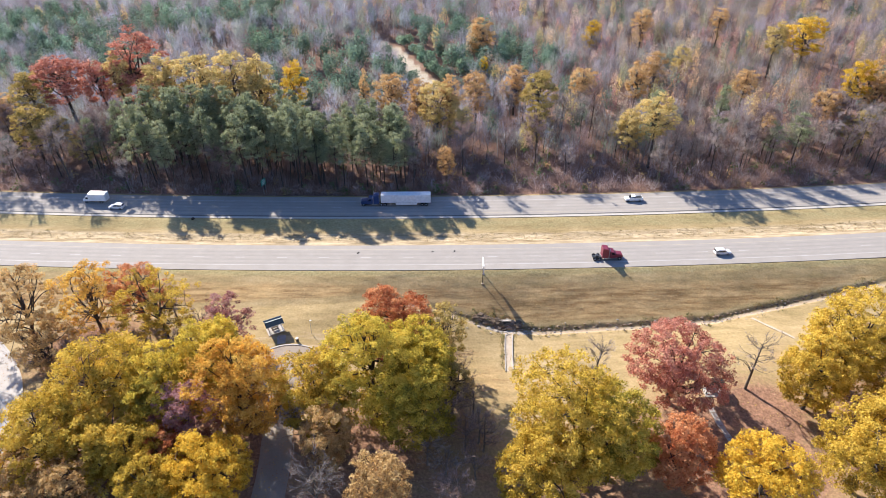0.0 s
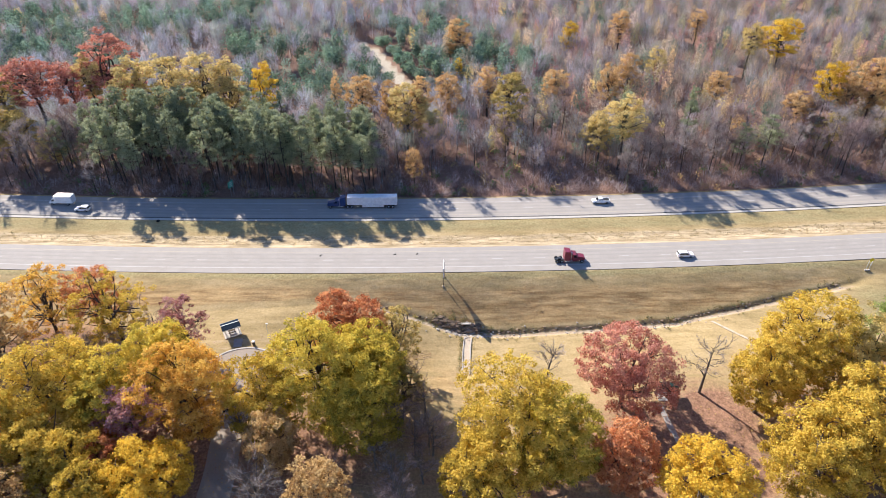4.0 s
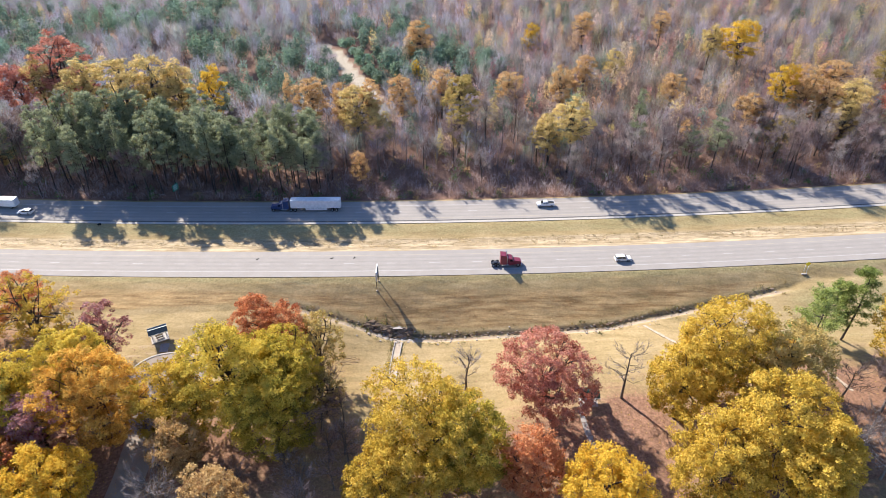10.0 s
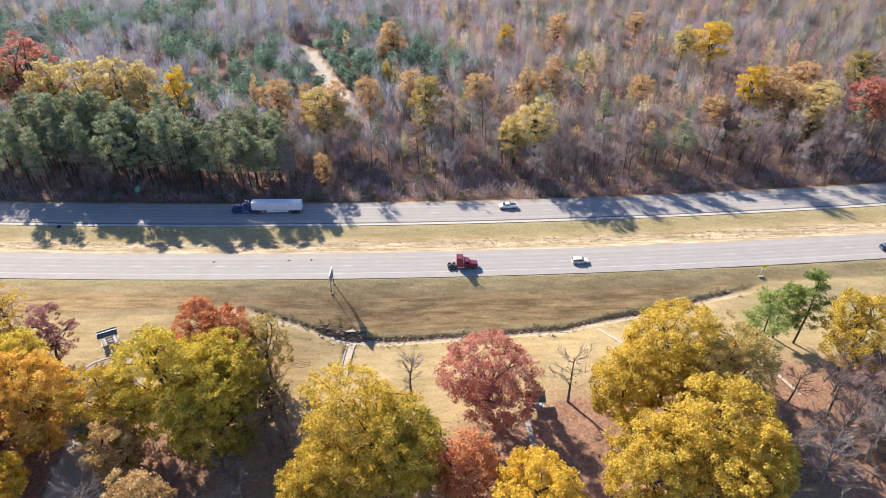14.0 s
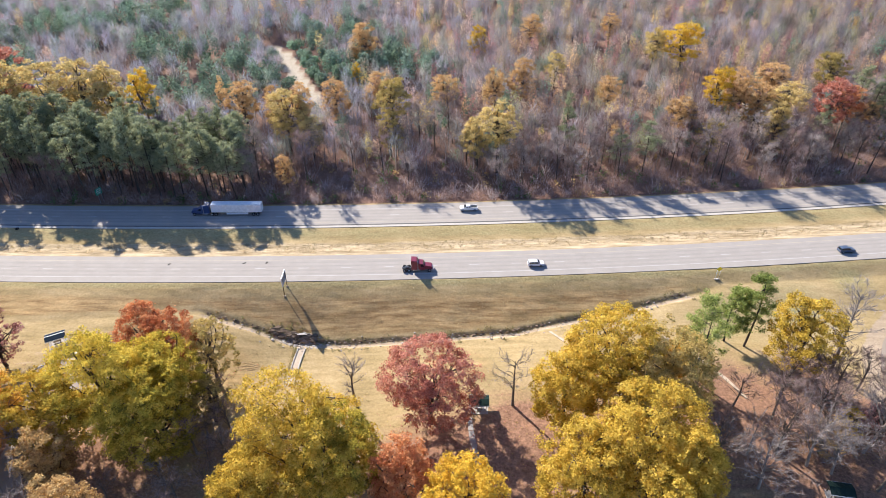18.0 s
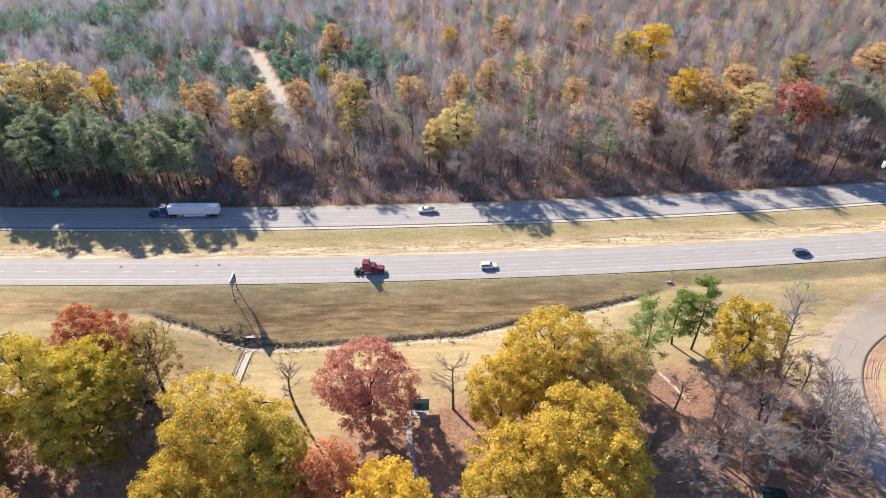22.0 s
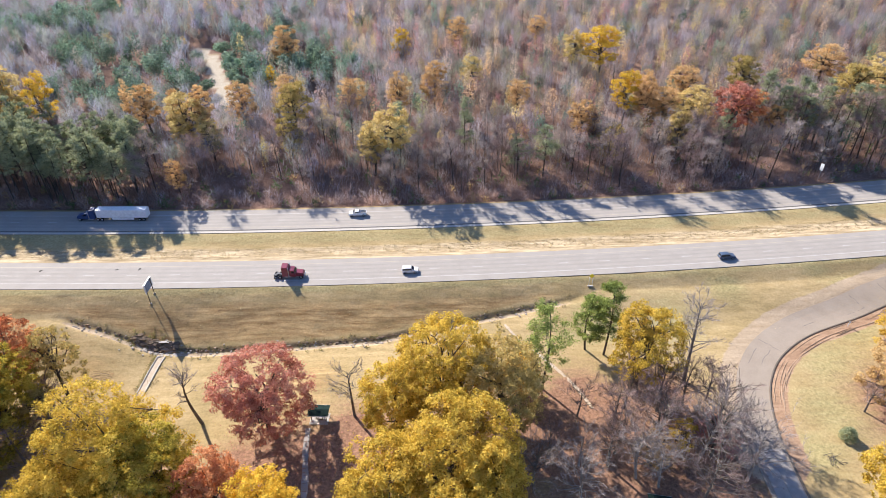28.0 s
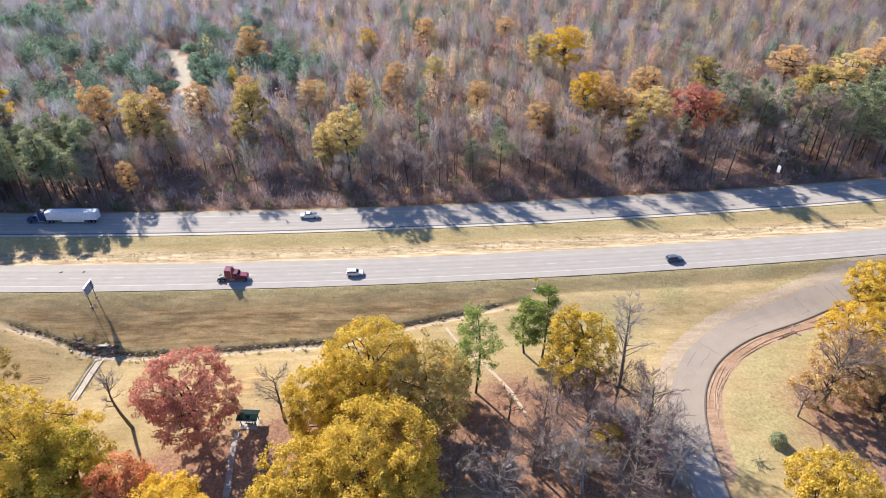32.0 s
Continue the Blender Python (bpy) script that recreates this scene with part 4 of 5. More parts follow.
# scrub along the edge of the woods
scrub = Cloud()
for i in range(3600):
    x = rng.uniform(-220, 320)
    d = 8.8 + 45 * rng.random() ** 1.5
    y = float(far_y(x)) + d
    hgt = rng.uniform(1.0, 3.0) + 4.0 * rng.random() ** 2 * min(1, d / 16)
    if abs(x + 60) < 4 and d < 14:
        continue
    q = rng.random()
    green = q > 0.93
    tint = np.array((0.13, 0.19, 0.07) if green else (0.46, 0.33, 0.15) if q > 0.89 else (0.33, 0.225, 0.19) if q > 0.4 else (0.35, 0.30, 0.29)) * rng.uniform(0.85, 1.5)
    z = ground_z(x, y)
    if green or q > 0.89:
        m = 34
        leaves(scrub, rng, rng.normal(size=(m, 3)) * (0.7, 0.7, 0.28 * hgt) + (x, y, z + hgt * 0.5), 0.32, tint)
    else:
        m = 40
        st = np.stack([rng.normal(size=m) * 0.8, rng.normal(size=m) * 0.8, hgt * rng.uniform(0, 0.7, m)], 1)
        wy = unit(np.stack([st[:, 0] * 0.4, st[:, 1] * 0.4, np.ones(m)], 1) + rng.normal(size=(m, 3)) * 0.35)
        twigs(scrub, rng, st + (x, y, z), wy, 0.5 * hgt, 0.05, tint)
tagged(new("undergrowth", scrub.mesh("undergrowth", WOODS)), "brown leafless scrub along the edge of the woods", "undergrowth", kind="stuff")

far = Cloud()
# Blue-grey in the bare and pine tints is distance haze put into the colour.
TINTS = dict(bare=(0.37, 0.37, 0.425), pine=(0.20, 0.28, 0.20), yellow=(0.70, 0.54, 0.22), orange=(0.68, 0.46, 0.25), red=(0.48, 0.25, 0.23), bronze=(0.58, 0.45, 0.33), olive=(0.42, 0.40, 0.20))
GREEN = [(-212, 330, 30), (-176, 305, 22), (-196, 280, 20), (-46, 292, 22), (-53, 266, 18), (-36, 254, 12), (-7, 292, 16), (6, 274, 12), (36, 292, 18), (40, 272, 12), (4, 318, 20), (-106, 345, 22), (-140, 285, 15), (-80, 300, 16), (-20, 270, 12), (-150, 335, 24)]


def far_kind(x, y):
    g = max(math.exp(-((x - a) ** 2 + (y - b) ** 2) / (r * r)) for a, b, r in GREEN)
    clump = math.sin(x * 0.13 + 2 * math.sin(y * 0.07)) * math.sin(y * 0.12 + 1.7 * math.sin(x * 0.06))
    if g + 0.42 * clump + 0.10 * rng.normal() > 0.46:
        return "pine"
    q = rng.random()
    warm = 0.045 + 0.24 * smooth(-60, 110, x)
    if q < warm:
        return ("yellow", "bronze", "orange", "bronze", "olive", "red", "bronze")[int(rng.integers(7))]
    return "pine" if q > 0.97 else "bare"


for i in range(5900):
    y = 190 + 235 * rng.random() ** 0.85
    x = rng.uniform(-0.62 * y - 45, 155 + 0.62 * y)
    d = y - float(far_y(x))
    if d < 24 or (d < 42 and -106 < x < -18):
        continue
    gap = min(np.hypot(x - px_, y - py_) for px_, py_ in TRACK[::3])
    if gap < 5.0:
        continue
    k = far_kind(x, y)
    z = ground_z(x, y)
    hgt = rng.uniform(10, 19)
    if k == "pine":
        hgt = rng.uniform(10, 17)
    if gap < 11:
        hgt *= 0.5
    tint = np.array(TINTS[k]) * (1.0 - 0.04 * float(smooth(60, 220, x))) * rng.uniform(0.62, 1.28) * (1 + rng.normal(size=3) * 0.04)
    if k == "bare":
        m = 175
        q = rng.random()
        # The painted haze blue gives way to warmer brown towards larger x.
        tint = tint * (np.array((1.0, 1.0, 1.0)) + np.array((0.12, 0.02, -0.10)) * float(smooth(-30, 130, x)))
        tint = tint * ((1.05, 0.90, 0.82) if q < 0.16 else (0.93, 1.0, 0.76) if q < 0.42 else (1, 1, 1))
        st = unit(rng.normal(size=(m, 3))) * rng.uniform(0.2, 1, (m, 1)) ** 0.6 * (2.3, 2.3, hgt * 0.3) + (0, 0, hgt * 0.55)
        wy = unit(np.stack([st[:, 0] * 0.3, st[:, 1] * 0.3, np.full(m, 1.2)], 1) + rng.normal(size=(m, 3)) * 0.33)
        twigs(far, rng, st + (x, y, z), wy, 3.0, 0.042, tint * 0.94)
        top = np.array((rng.normal() * 0.6, rng.normal() * 0.6, hgt * 0.9))
        far.add(np.array([(-.17, 0, 0), (.17, 0, 0), top, (-.12, .14, 0), (.12, -.14, 0), top]) + (x, y, z), [(0, 1, 2), (3, 4, 5)], False, np.array((0.22, 0.19, 0.175)) * rng.uniform(0.5, 2.0))
    else:
        m = 260
        hgt *= 1.0 if k == "pine" else 1.12
        r = rng.uniform(1.4, 2.9) if k != "pine" else rng.uniform(2.1, 3.5)
        dd = unit(rng.normal(size=(m, 3))) * rng.uniform(0.45, 1, (m, 1))
        leaves(far, rng, dd * (r, r, hgt * 0.34) + (x, y, z + hgt * 0.64), 0.40 if k == "pine" else 0.27, tint, 0.6, 3, 0.6 * dd)
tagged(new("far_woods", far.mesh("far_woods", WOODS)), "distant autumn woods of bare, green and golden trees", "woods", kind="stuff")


# ---- materials of made things ----
def paint(name, colour, rough=0.35, metal=0.0):
    m, n, l = material(name)
    p = n["Principled BSDF"]
    geo = n.new("ShaderNodeNewGeometry")
    nz = noise_node(n, l, 1.3, 4, 0.6, geo.outputs["Position"])
    r = ramp(n, [(0.3, tuple(c * 0.86 for c in colour)), (0.7, tuple(min(1, c * 1.08) for c in colour))])
    l.new(nz.outputs[0], r.inputs[0]), l.new(r.outputs[0], p.inputs["Base Color"])
    p.inputs["Roughness"].default_value, p.inputs["Metallic"].default_value = rough, metal
    if rough > 0.8:
        p.inputs["Specular IOR Level"].default_value = 0.1
    return m


WHITE = paint("white_paint", (0.78, 0.78, 0.76))
NAVY = paint("navy_paint", (0.03, 0.06, 0.16))
WINE = paint("wine_paint", (0.20, 0.03, 0.05))
CHARCOAL = paint("charcoal_paint", (0.035, 0.04, 0.045))
BLUEGREY = paint("bluegrey_paint", (0.07, 0.10, 0.15))
RUBBER = paint("rubber", (0.02, 0.02, 0.02), 0.9)
STEEL = paint("steel", (0.45, 0.45, 0.46), 0.4, 0.8)
GLASS = paint("dark_glass", (0.015, 0.02, 0.025), 0.08)
LAMP_RED = paint("lamp_red", (0.35, 0.02, 0.02), 0.3)
LAMP_CLEAR = paint("lamp_clear", (0.7, 0.7, 0.66), 0.15)
ROOF_BLUE = paint("roof_blue", (0.012, 0.024, 0.04), 0.95)
ROOF_GREEN = paint("roof_green", (0.014, 0.03, 0.026), 0.95)
FASCIA = paint("fascia_pale", (0.62, 0.64, 0.62), 0.6)
TIMBER = paint("timber_dark", (0.10, 0.075, 0.05), 0.85)
SIGN_YELLOW = paint("sign_yellow", (0.80, 0.68, 0.04), 0.5)
SIGN_GREEN = paint("sign_green", (0.02, 0.30, 0.19), 0.5)
SIGN_BACK = paint("sign_back", (0.22, 0.27, 0.34), 0.5)
STONE = surface("stone", (0.22, 0.19, 0.16), (0.50, 0.45, 0.38), 2.5, 0.95, 0.5)
SOIL = tinted("soil", 0.0)
CONCRETE_STAINED = surface("concrete_stained", (0.10, 0.085, 0.065), (0.23, 0.20, 0.16), 1.6, 0.9, 0.3)
MOUTH_DARK = surface("mouth_dark", (0.05, 0.045, 0.035), (0.12, 0.10, 0.075), 2.5, 0.8, 0.5)


# ---- vehicles ----
def wheel(parent, x, y, r=0.36, w=0.24):
    ob = round_bar("wheel", RUBBER, parent, (x, y - w / 2, r), (x, y + w / 2, r), r, "", 18)
    round_bar("rim", STEEL, ob, (x, y - w / 2 - 0.012, r), (x, y + w / 2 + 0.012, r), r * 0.58, "steel rim", 14)


def side_panes(parent, panes, half, inset):
    for s in (-1, 1):
        for pts in panes:
            c = Cloud()
            v = [(x, s * (half - inset * (z - 1.0)) + s * 0.012, z) for x, z in pts]
            c.add(v, [tuple(range(len(v)))])
            part("side_window", c.mesh("side_window", GLASS), parent)


def slanted(name, parent, a, b, half_a, half_b, mat=GLASS):
    c = Cloud()
    c.add([(a[0], -half_a, a[1]), (a[0], half_a, a[1]), (b[0], half_b, b[1]), (b[0], -half_b, b[1])], [(0, 1, 2, 3)])
    return part(name, c.mesh(name, mat), parent)


def car(x, y, turn, mat, label, style="suv", z=0.0):
    """A car that points along +x before it is turned."""
    t = thing("car" if style != "pickup" else "pickup_truck", x, y, z, label, "car" if style != "pickup" else "pickup truck", "road traffic", turn=turn)
    if style == "suv":
        L, W, top = 4.7, 0.93, 1.72
        body = [(-2.3, 0.32), (2.3, 0.32), (2.35, 0.7), (2.2, 0.95), (1.1, 1.08), (-2.28, 1.08), (-2.36, 0.7)]
        cab = [(-2.22, 1.04), (1.05, 1.04), (0.35, top - 0.06), (-0.2, top), (-1.75, top - 0.02), (-2.05, top - 0.12)]
        panes = [[(0.75, 1.12), (0.28, 1.56), (-0.5, 1.6), (-0.5, 1.12)], [(-0.6, 1.12), (-0.6, 1.6), (-1.35, 1.6), (-1.35, 1.12)], [(-1.45, 1.12), (-1.45, 1.58), (-1.85, 1.55), (-2.05, 1.12)]]
        screen, rear = ((1.08, 1.10), (0.42, 1.62)), ((-2.24, 1.12), (-2.09, 1.55))
    elif style == "sedan":
        L, W, top = 4.7, 0.9, 1.45
        body = [(-2.3, 0.28), (2.3, 0.28), (2.35, 0.6), (2.2, 0.8), (1.0, 0.95), (-1.7, 0.98), (-2.3, 0.92), (-2.36, 0.6)]
        cab = [(-1.75, 0.93), (1.0, 0.92), (0.25, top - 0.03), (-0.4, top), (-0.95, top - 0.04)]
        panes = [[(0.65, 1.0), (0.2, 1.32), (-0.35, 1.36), (-0.35, 1.0)], [(-0.43, 1.0), (-0.43, 1.36), (-0.9, 1.32), (-1.35, 1.0)]]
        screen, rear = ((1.02, 0.97), (0.32, 1.39)), ((-1.78, 0.99), (-1.02, 1.39))
    else:
        L, W, top = 5.7, 0.98, 1.85
        body = [(-2.8, 0.45), (2.8, 0.45), (2.86, 0.85), (2.7, 1.1), (1.5, 1.2), (-2.8, 1.2), (-2.85, 0.85)]
        cab = [(-0.75, 1.16), (1.45, 1.16), (0.8, top - 0.05), (0.2, top), (-0.45, top - 0.02)]
        panes = [[(1.15, 1.24), (0.7, 1.68), (0.2, 1.72), (0.2, 1.24)], [(0.1, 1.24), (0.1, 1.72), (-0.42, 1.7), (-0.6, 1.24)]]
        screen, rear = ((1.48, 1.22), (0.88, 1.75)), ((-0.77, 1.25), (-0.53, 1.7))
    profile("body", mat, t, body, -W, W, "", 0.07)
    profile("cabin", mat, t, cab, -W + 0.03, W - 0.03, "", 0.05, 0.18)
    side_panes(t, panes, W - 0.02, 0.2)
    for nm, (a, b) in (("windscreen", screen), ("rear_window", rear)):
        off = 0.02 if nm == "windscreen" else -0.02
        slanted(nm, t, (a[0] + off, a[1]), (b[0] + off, b[1]), W - 0.12, W - 0.26)
    if style == "pickup":
        shaped("bed_floor", CHARCOAL, t, [(-1.8, 0, 1.215, 1.85, 1.6, 0.02)], "dark open load bed", 0.005)
        for s in (-1, 1):
            shaped("bed_side", mat, t, [(-1.8, s * 0.9, 1.28, 2.0, 0.13, 0.18)])
        shaped("tailgate", mat, t, [(-2.78, 0, 1.25, 0.1, 1.85, 0.2)])
    fx, rx = L / 2 - 0.95, -L / 2 + 0.95
    for wx in (fx, rx):
        for s in (-1, 1):
            wheel(t, wx, s * (W - 0.1), 0.36 if style != "pickup" else 0.4)
    for s in (-1, 1):
        shaped("headlight", LAMP_CLEAR, t, [(L / 2 - 0.12, s * (W - 0.25), 0.78 if style != "pickup" else 1.0, 0.2, 0.34, 0.14)])
        shaped("tail_light", LAMP_RED, t, [(-L / 2 + 0.06, s * (W - 0.13), 0.88 if style != "pickup" else 1.0, 0.1, 0.16, 0.26)])
        shaped("mirror", mat, t, [(0.75 if style != "pickup" else 1.1, s * (W + 0.08), 1.1 if style != "pickup" else 1.3, 0.12, 0.18, 0.14)])
    shaped("bumper", CHARCOAL, t, [(L / 2 + 0.0, 0, 0.45, 0.14, 1.6, 0.18)])
    return t


def tractor_parts(t, mat):
    """Cab, sleeper and bonnet of a long-nosed lorry, front at +x."""
    profile("bonnet", mat, t, [(1.1, 0.75), (3.3, 0.75), (3.35, 1.35), (3.1, 1.75), (1.1, 2.05)], -1.0, 1.0, "", 0.08)
    profile("cab", mat, t, [(-0.6, 0.75), (1.15, 0.75), (1.15, 2.0), (0.7, 2.75), (-0.6, 2.95)], -1.2, 1.2, "", 0.08)
    profile("sleeper", mat, t, [(-2.6, 0.85), (-0.62, 0.85), (-0.62, 3.0), (-1.0, 3.75), (-2.6, 3.95)], -1.22, 1.22, "", 0.08)
    slanted("windscreen", t, (1.18, 2.02), (0.76, 2.72), 1.0, 0.95)
    for s in (-1, 1):
        c = Cloud()
        c.add([(0.0, s * 1.215, 1.95), (0.95, s * 1.215, 1.95), (0.6, s * 1.215, 2.55), (0.0, s * 1.215, 2.6)], [(0, 1, 2, 3)])
        part("side_window", c.mesh("side_window", GLASS), t)
        round_bar("exhaust", STEEL, t, (-0.75, s * 1.3, 1.0), (-0.75, s * 1.3, 4.0), 0.09, "chrome exhaust stack")
        round_bar("fuel_tank", STEEL, t, (-1.9, s * 0.95, 0.75), (-0.2, s * 0.95, 0.75), 0.32, "steel fuel tank")
        shaped("headlight", LAMP_CLEAR, t, [(3.28, s * 0.75, 1.15, 0.14, 0.3, 0.26)])
        shaped("mirror", CHARCOAL, t, [(0.95, s * 1.42, 2.2, 0.12, 0.2, 0.5)])
        wheel(t, 2.45, s * 0.98, 0.5, 0.3)
        for wx in (-3.3, -4.55):
            wheel(t, wx, s * 0.9, 0.5, 0.55)
    shaped("bumper", STEEL, t, [(3.42, 0, 0.6, 0.16, 2.3, 0.4)], "chrome bumper")
    shaped("chassis", CHARCOAL, t, [(-1.9, 0, 0.75, 6.6, 0.8, 0.25)])
    shaped("coupling_plate", CHARCOAL, t, [(-3.9, 0, 1.15, 1.0, 0.9, 0.12)])


def semi(x, y, turn):
    t = thing("semi_truck", x, y, 0, "dark blue long-haul lorry with a white box trailer", "truck", "road traffic", turn=turn)
    tractor_parts(t, NAVY)
    shaped("trailer_box", WHITE, t, [(-11.3, 0, 2.7, 16.1, 2.55, 2.75)], "white box trailer", 0.05)
    for k in range(13):
        for s in (-1, 1):
            shaped("rib", WHITE, t, [(-18.8 + k * 1.25, s * 1.285, 2.7, 0.07, 0.03, 2.6)], "", 0.008)
    shaped("underframe", CHARCOAL, t, [(-11.3, 0, 1.2, 15.6, 1.0, 0.22)])
    for s in (-1, 1):
        for wx in (-16.6, -17.9):
            wheel(t, wx, s * 0.9, 0.5, 0.55)
        shaped("landing_leg", STEEL, t, [(-6.3, s * 0.7, 0.65, 0.14, 0.14, 1.1)])
        shaped("tail_light", LAMP_RED, t, [(-19.37, s * 0.95, 1.25, 0.04, 0.3, 0.12)])
        shaped("side_skirt", WHITE, t, [(-11.5, s * 1.22, 0.9, 7.0, 0.05, 0.7)])
    return t


def box_truck(x, y, turn):
    t = thing("box_truck", x, y, 0, "white box truck with a tall cargo body", "truck", "road traffic", turn=turn)
    profile("cab", WHITE, t, [(1.9, 0.6), (4.0, 0.6), (4.05, 1.2), (3.4, 1.5), (2.9, 2.3), (1.9, 2.4)], -1.0, 1.0, "", 0.07)
    slanted("windscreen", t, (3.44, 1.55), (2.98, 2.25), 0.88, 0.82)
    shaped("cargo_box", WHITE, t, [(-1.1, 0, 2.15, 5.9, 2.45, 2.5)], "white cargo box", 0.05)
    shaped("roof_rail", STEEL, t, [(-1.1, 1.2, 3.42, 5.8, 0.06, 0.05)])
    shaped("roof_rail", STEEL, t, [(-1.1, -1.2, 3.42, 5.8, 0.06, 0.05)])
    shaped("chassis", CHARCOAL, t, [(-0.4, 0, 0.75, 7.0, 0.8, 0.22)])
    for s in (-1, 1):
        wheel(t, 3.1, s * 0.88, 0.42, 0.28)
        wheel(t, -2.2, s * 0.85, 0.42, 0.5)
        c = Cloud()
        c.add([(2.1, s * 1.012, 1.5), (3.05, s * 1.012, 1.5), (2.75, s * 1.012, 2.1), (2.1, s * 1.012, 2.15)], [(0, 1, 2, 3)])
        part("side_window", c.mesh("side_window", GLASS), t)
        shaped("headlight", LAMP_CLEAR, t, [(4.0, s * 0.75, 1.0, 0.12, 0.3, 0.2)])
        shaped("tail_light", LAMP_RED, t, [(-4.05, s * 1.0, 0.85, 0.06, 0.2, 0.2)])
    return t


def heading(curve_x, a=2.65e-4):
    return math.degrees(math.atan(2 * a * (curve_x - 4)))


semi(-22.5, float(far_y(-15)) + 1.9, 180 + heading(-15))
box_truck(-114, float(far_y(-114)) + 1.9, 180 + heading(-114))
car(-105.5, float(far_y(-105)) - 1.9, 180 + heading(-105), WHITE, "white estate car on the highway", "suv")
car(63.3, float(far_y(63)) + 1.9, 180 + heading(63), WHITE, "white pickup truck on the highway", "pickup")
car(81.2, float(near_y(81)) - 1.2, heading(81), WHITE, "white sport utility car on the highway", "suv")
bob = thing("truck_tractor", 48.5, float(near_y(48)) - 1.8, 0, "wine-red lorry tractor without a trailer", "truck", "road traffic", turn=heading(48))
tractor_parts(bob, WINE)
car(172.2, float(near_y(172)) - 1.9, heading(172), BLUEGREY, "dark blue sport utility car on the highway", "suv")
car(-36.8, 93.5, 96, CHARCOAL, "dark parked car under the trees", "sedan", ground_z(-36.8, 93.5) + 0.05)


# ---- picnic shelters ----
def shelter(x, y, turn, roof_mat, label, w=3.9, d=2.5, h=2.4):
    t = thing("picnic_shelter", x, y, ground_z(x, y), label, "shelter", "picnic shelters", turn=turn)
    shaped("floor_slab", CONCRETE, t, [(0, -0.3, 0.06, w + 0.3, d + 0.7, 0.14)], "pale concrete floor slab", 0.02)
    # Added pale strip paints the sun's glare off the far roof slope.
    if roof_mat == ROOF_BLUE:
        shaped("ridge_glare", FASCIA, t, [(0, 0.06, h + 0.60, w + 0.7, 0.2, 0.05)], "pale strip standing in for sun glare on the far roof slope", 0.015)
    for px_ in (-w / 2 + 0.3, w / 2 - 0.3):
        for py_ in (-d / 2 + 0.3, d / 2 - 0.3):
            shaped("post", FASCIA if roof_mat == ROOF_BLUE else TIMBER, t, [(px_, py_, h / 2 + 0.05, 0.15, 0.15, h)], "", 0.015)
    for s in (-1, 1):
        c = Cloud()
        z0, z1 = h + 0.05, h + 0.5
        y0, y1 = s * (d / 2 + 0.35), 0.0
        v = [(-w / 2 - 0.35, y0, z0), (w / 2 + 0.35, y0, z0), (w / 2 + 0.35, y1, z1), (-w / 2 - 0.35, y1, z1)]
        c.add(v + [(a, b, q + 0.07) for a, b, q in v], [(0, 1, 2, 3), (7, 6, 5, 4), (0, 4, 5, 1), (1, 5, 6, 2), (2, 6, 7, 3), (3, 7, 4, 0)])
        slope = part("roof_slope", c.mesh("roof_slope", roof_mat), t)
        for k in range(9):
            q = -w / 2 - 0.3 + k * (w + 0.6) / 8
            rb = Cloud()
            rb.add([(q - 0.025, y0, z0 + 0.075), (q + 0.025, y0, z0 + 0.075), (q + 0.025, y1, z1 + 0.075), (q - 0.025, y1, z1 + 0.075), (q, y0, z0 + 0.12), (q, y1, z1 + 0.12)], [(0, 1, 4), (2, 3, 5)])
            rb.f.append(np.array([(0, 4, 5, 3), (1, 2, 5, 4)]))
            rb.s.append(False)
            part("seam", rb.mesh("seam", roof_mat), slope)
        shaped("fascia", FASCIA, t, [(0, s * (d / 2 + 0.37), h + 0.03, w + 0.72, 0.05, 0.2)], "pale fascia board", 0.01)
        shaped("beam", TIMBER, t, [(0, s * (d / 2 - 0.3), h - 0.02, w, 0.14, 0.2)])
    tb = thing("picnic_table", x, y, ground_z(x, y) + 0.13, "dark timber picnic table with benches", "table", "picnic tables", turn=turn)
    shaped("tabletop", TIMBER, tb, [(0, -0.3 + k * 0.2, 0.74, 1.8, 0.18, 0.05) for k in range(4)], "", 0.01)
    for s in (-1, 1):
        shaped("bench", TIMBER, tb, [(0, s * 0.75, 0.44, 1.8, 0.28, 0.05)], "", 0.01)
        shaped("leg", TIMBER, tb, [(s * 0.65, 0, 0.36, 0.1, 1.3, 0.08), (s * 0.65, 0.3, 0.36, 0.1, 0.1, 0.72), (s * 0.65, -0.3, 0.36, 0.1, 0.1, 0.72)], "", 0.01)


shelter(-42.6, 118.3, 28, ROOF_BLUE, "small open picnic shelter with a dark blue metal roof")
shelter(62.6, 97.6, -3, ROOF_GREEN, "small open picnic shelter with a dark green metal roof")
shelter(131.5, 73.8, -10, ROOF_GREEN, "small picnic shelter with a green roof among bare trees")


# ---- billboard and road signs ----
bz = ground_z(11.7, 134.8)
bill = thing("billboard", 11.7, 136.0, bz, "tall billboard on two posts, seen edge-on", "billboard")
for dy in (-1.3, 1.4):
    gz_ = ground_z(11.7, 136.0 + dy) - bz
    shaped("post", TIMBER, bill, [(0.12 * dy, dy, (gz_ - 0.5 + 6.3) / 2, 0.17, 0.17, 6.8 - gz_)], "dark timber post", 0.03)
    shaped("footing", SAND, bill, [(0.12 * dy, dy, gz_ + 0.02, 0.6, 0.55, 0.25)], "concrete footing", 0.04)
panel = shaped("panel", SIGN_BACK, bill, [(0.0, 0.0, 5.1, 0.16, 4.2, 2.7)], "blue-grey sign panel", 0.02)
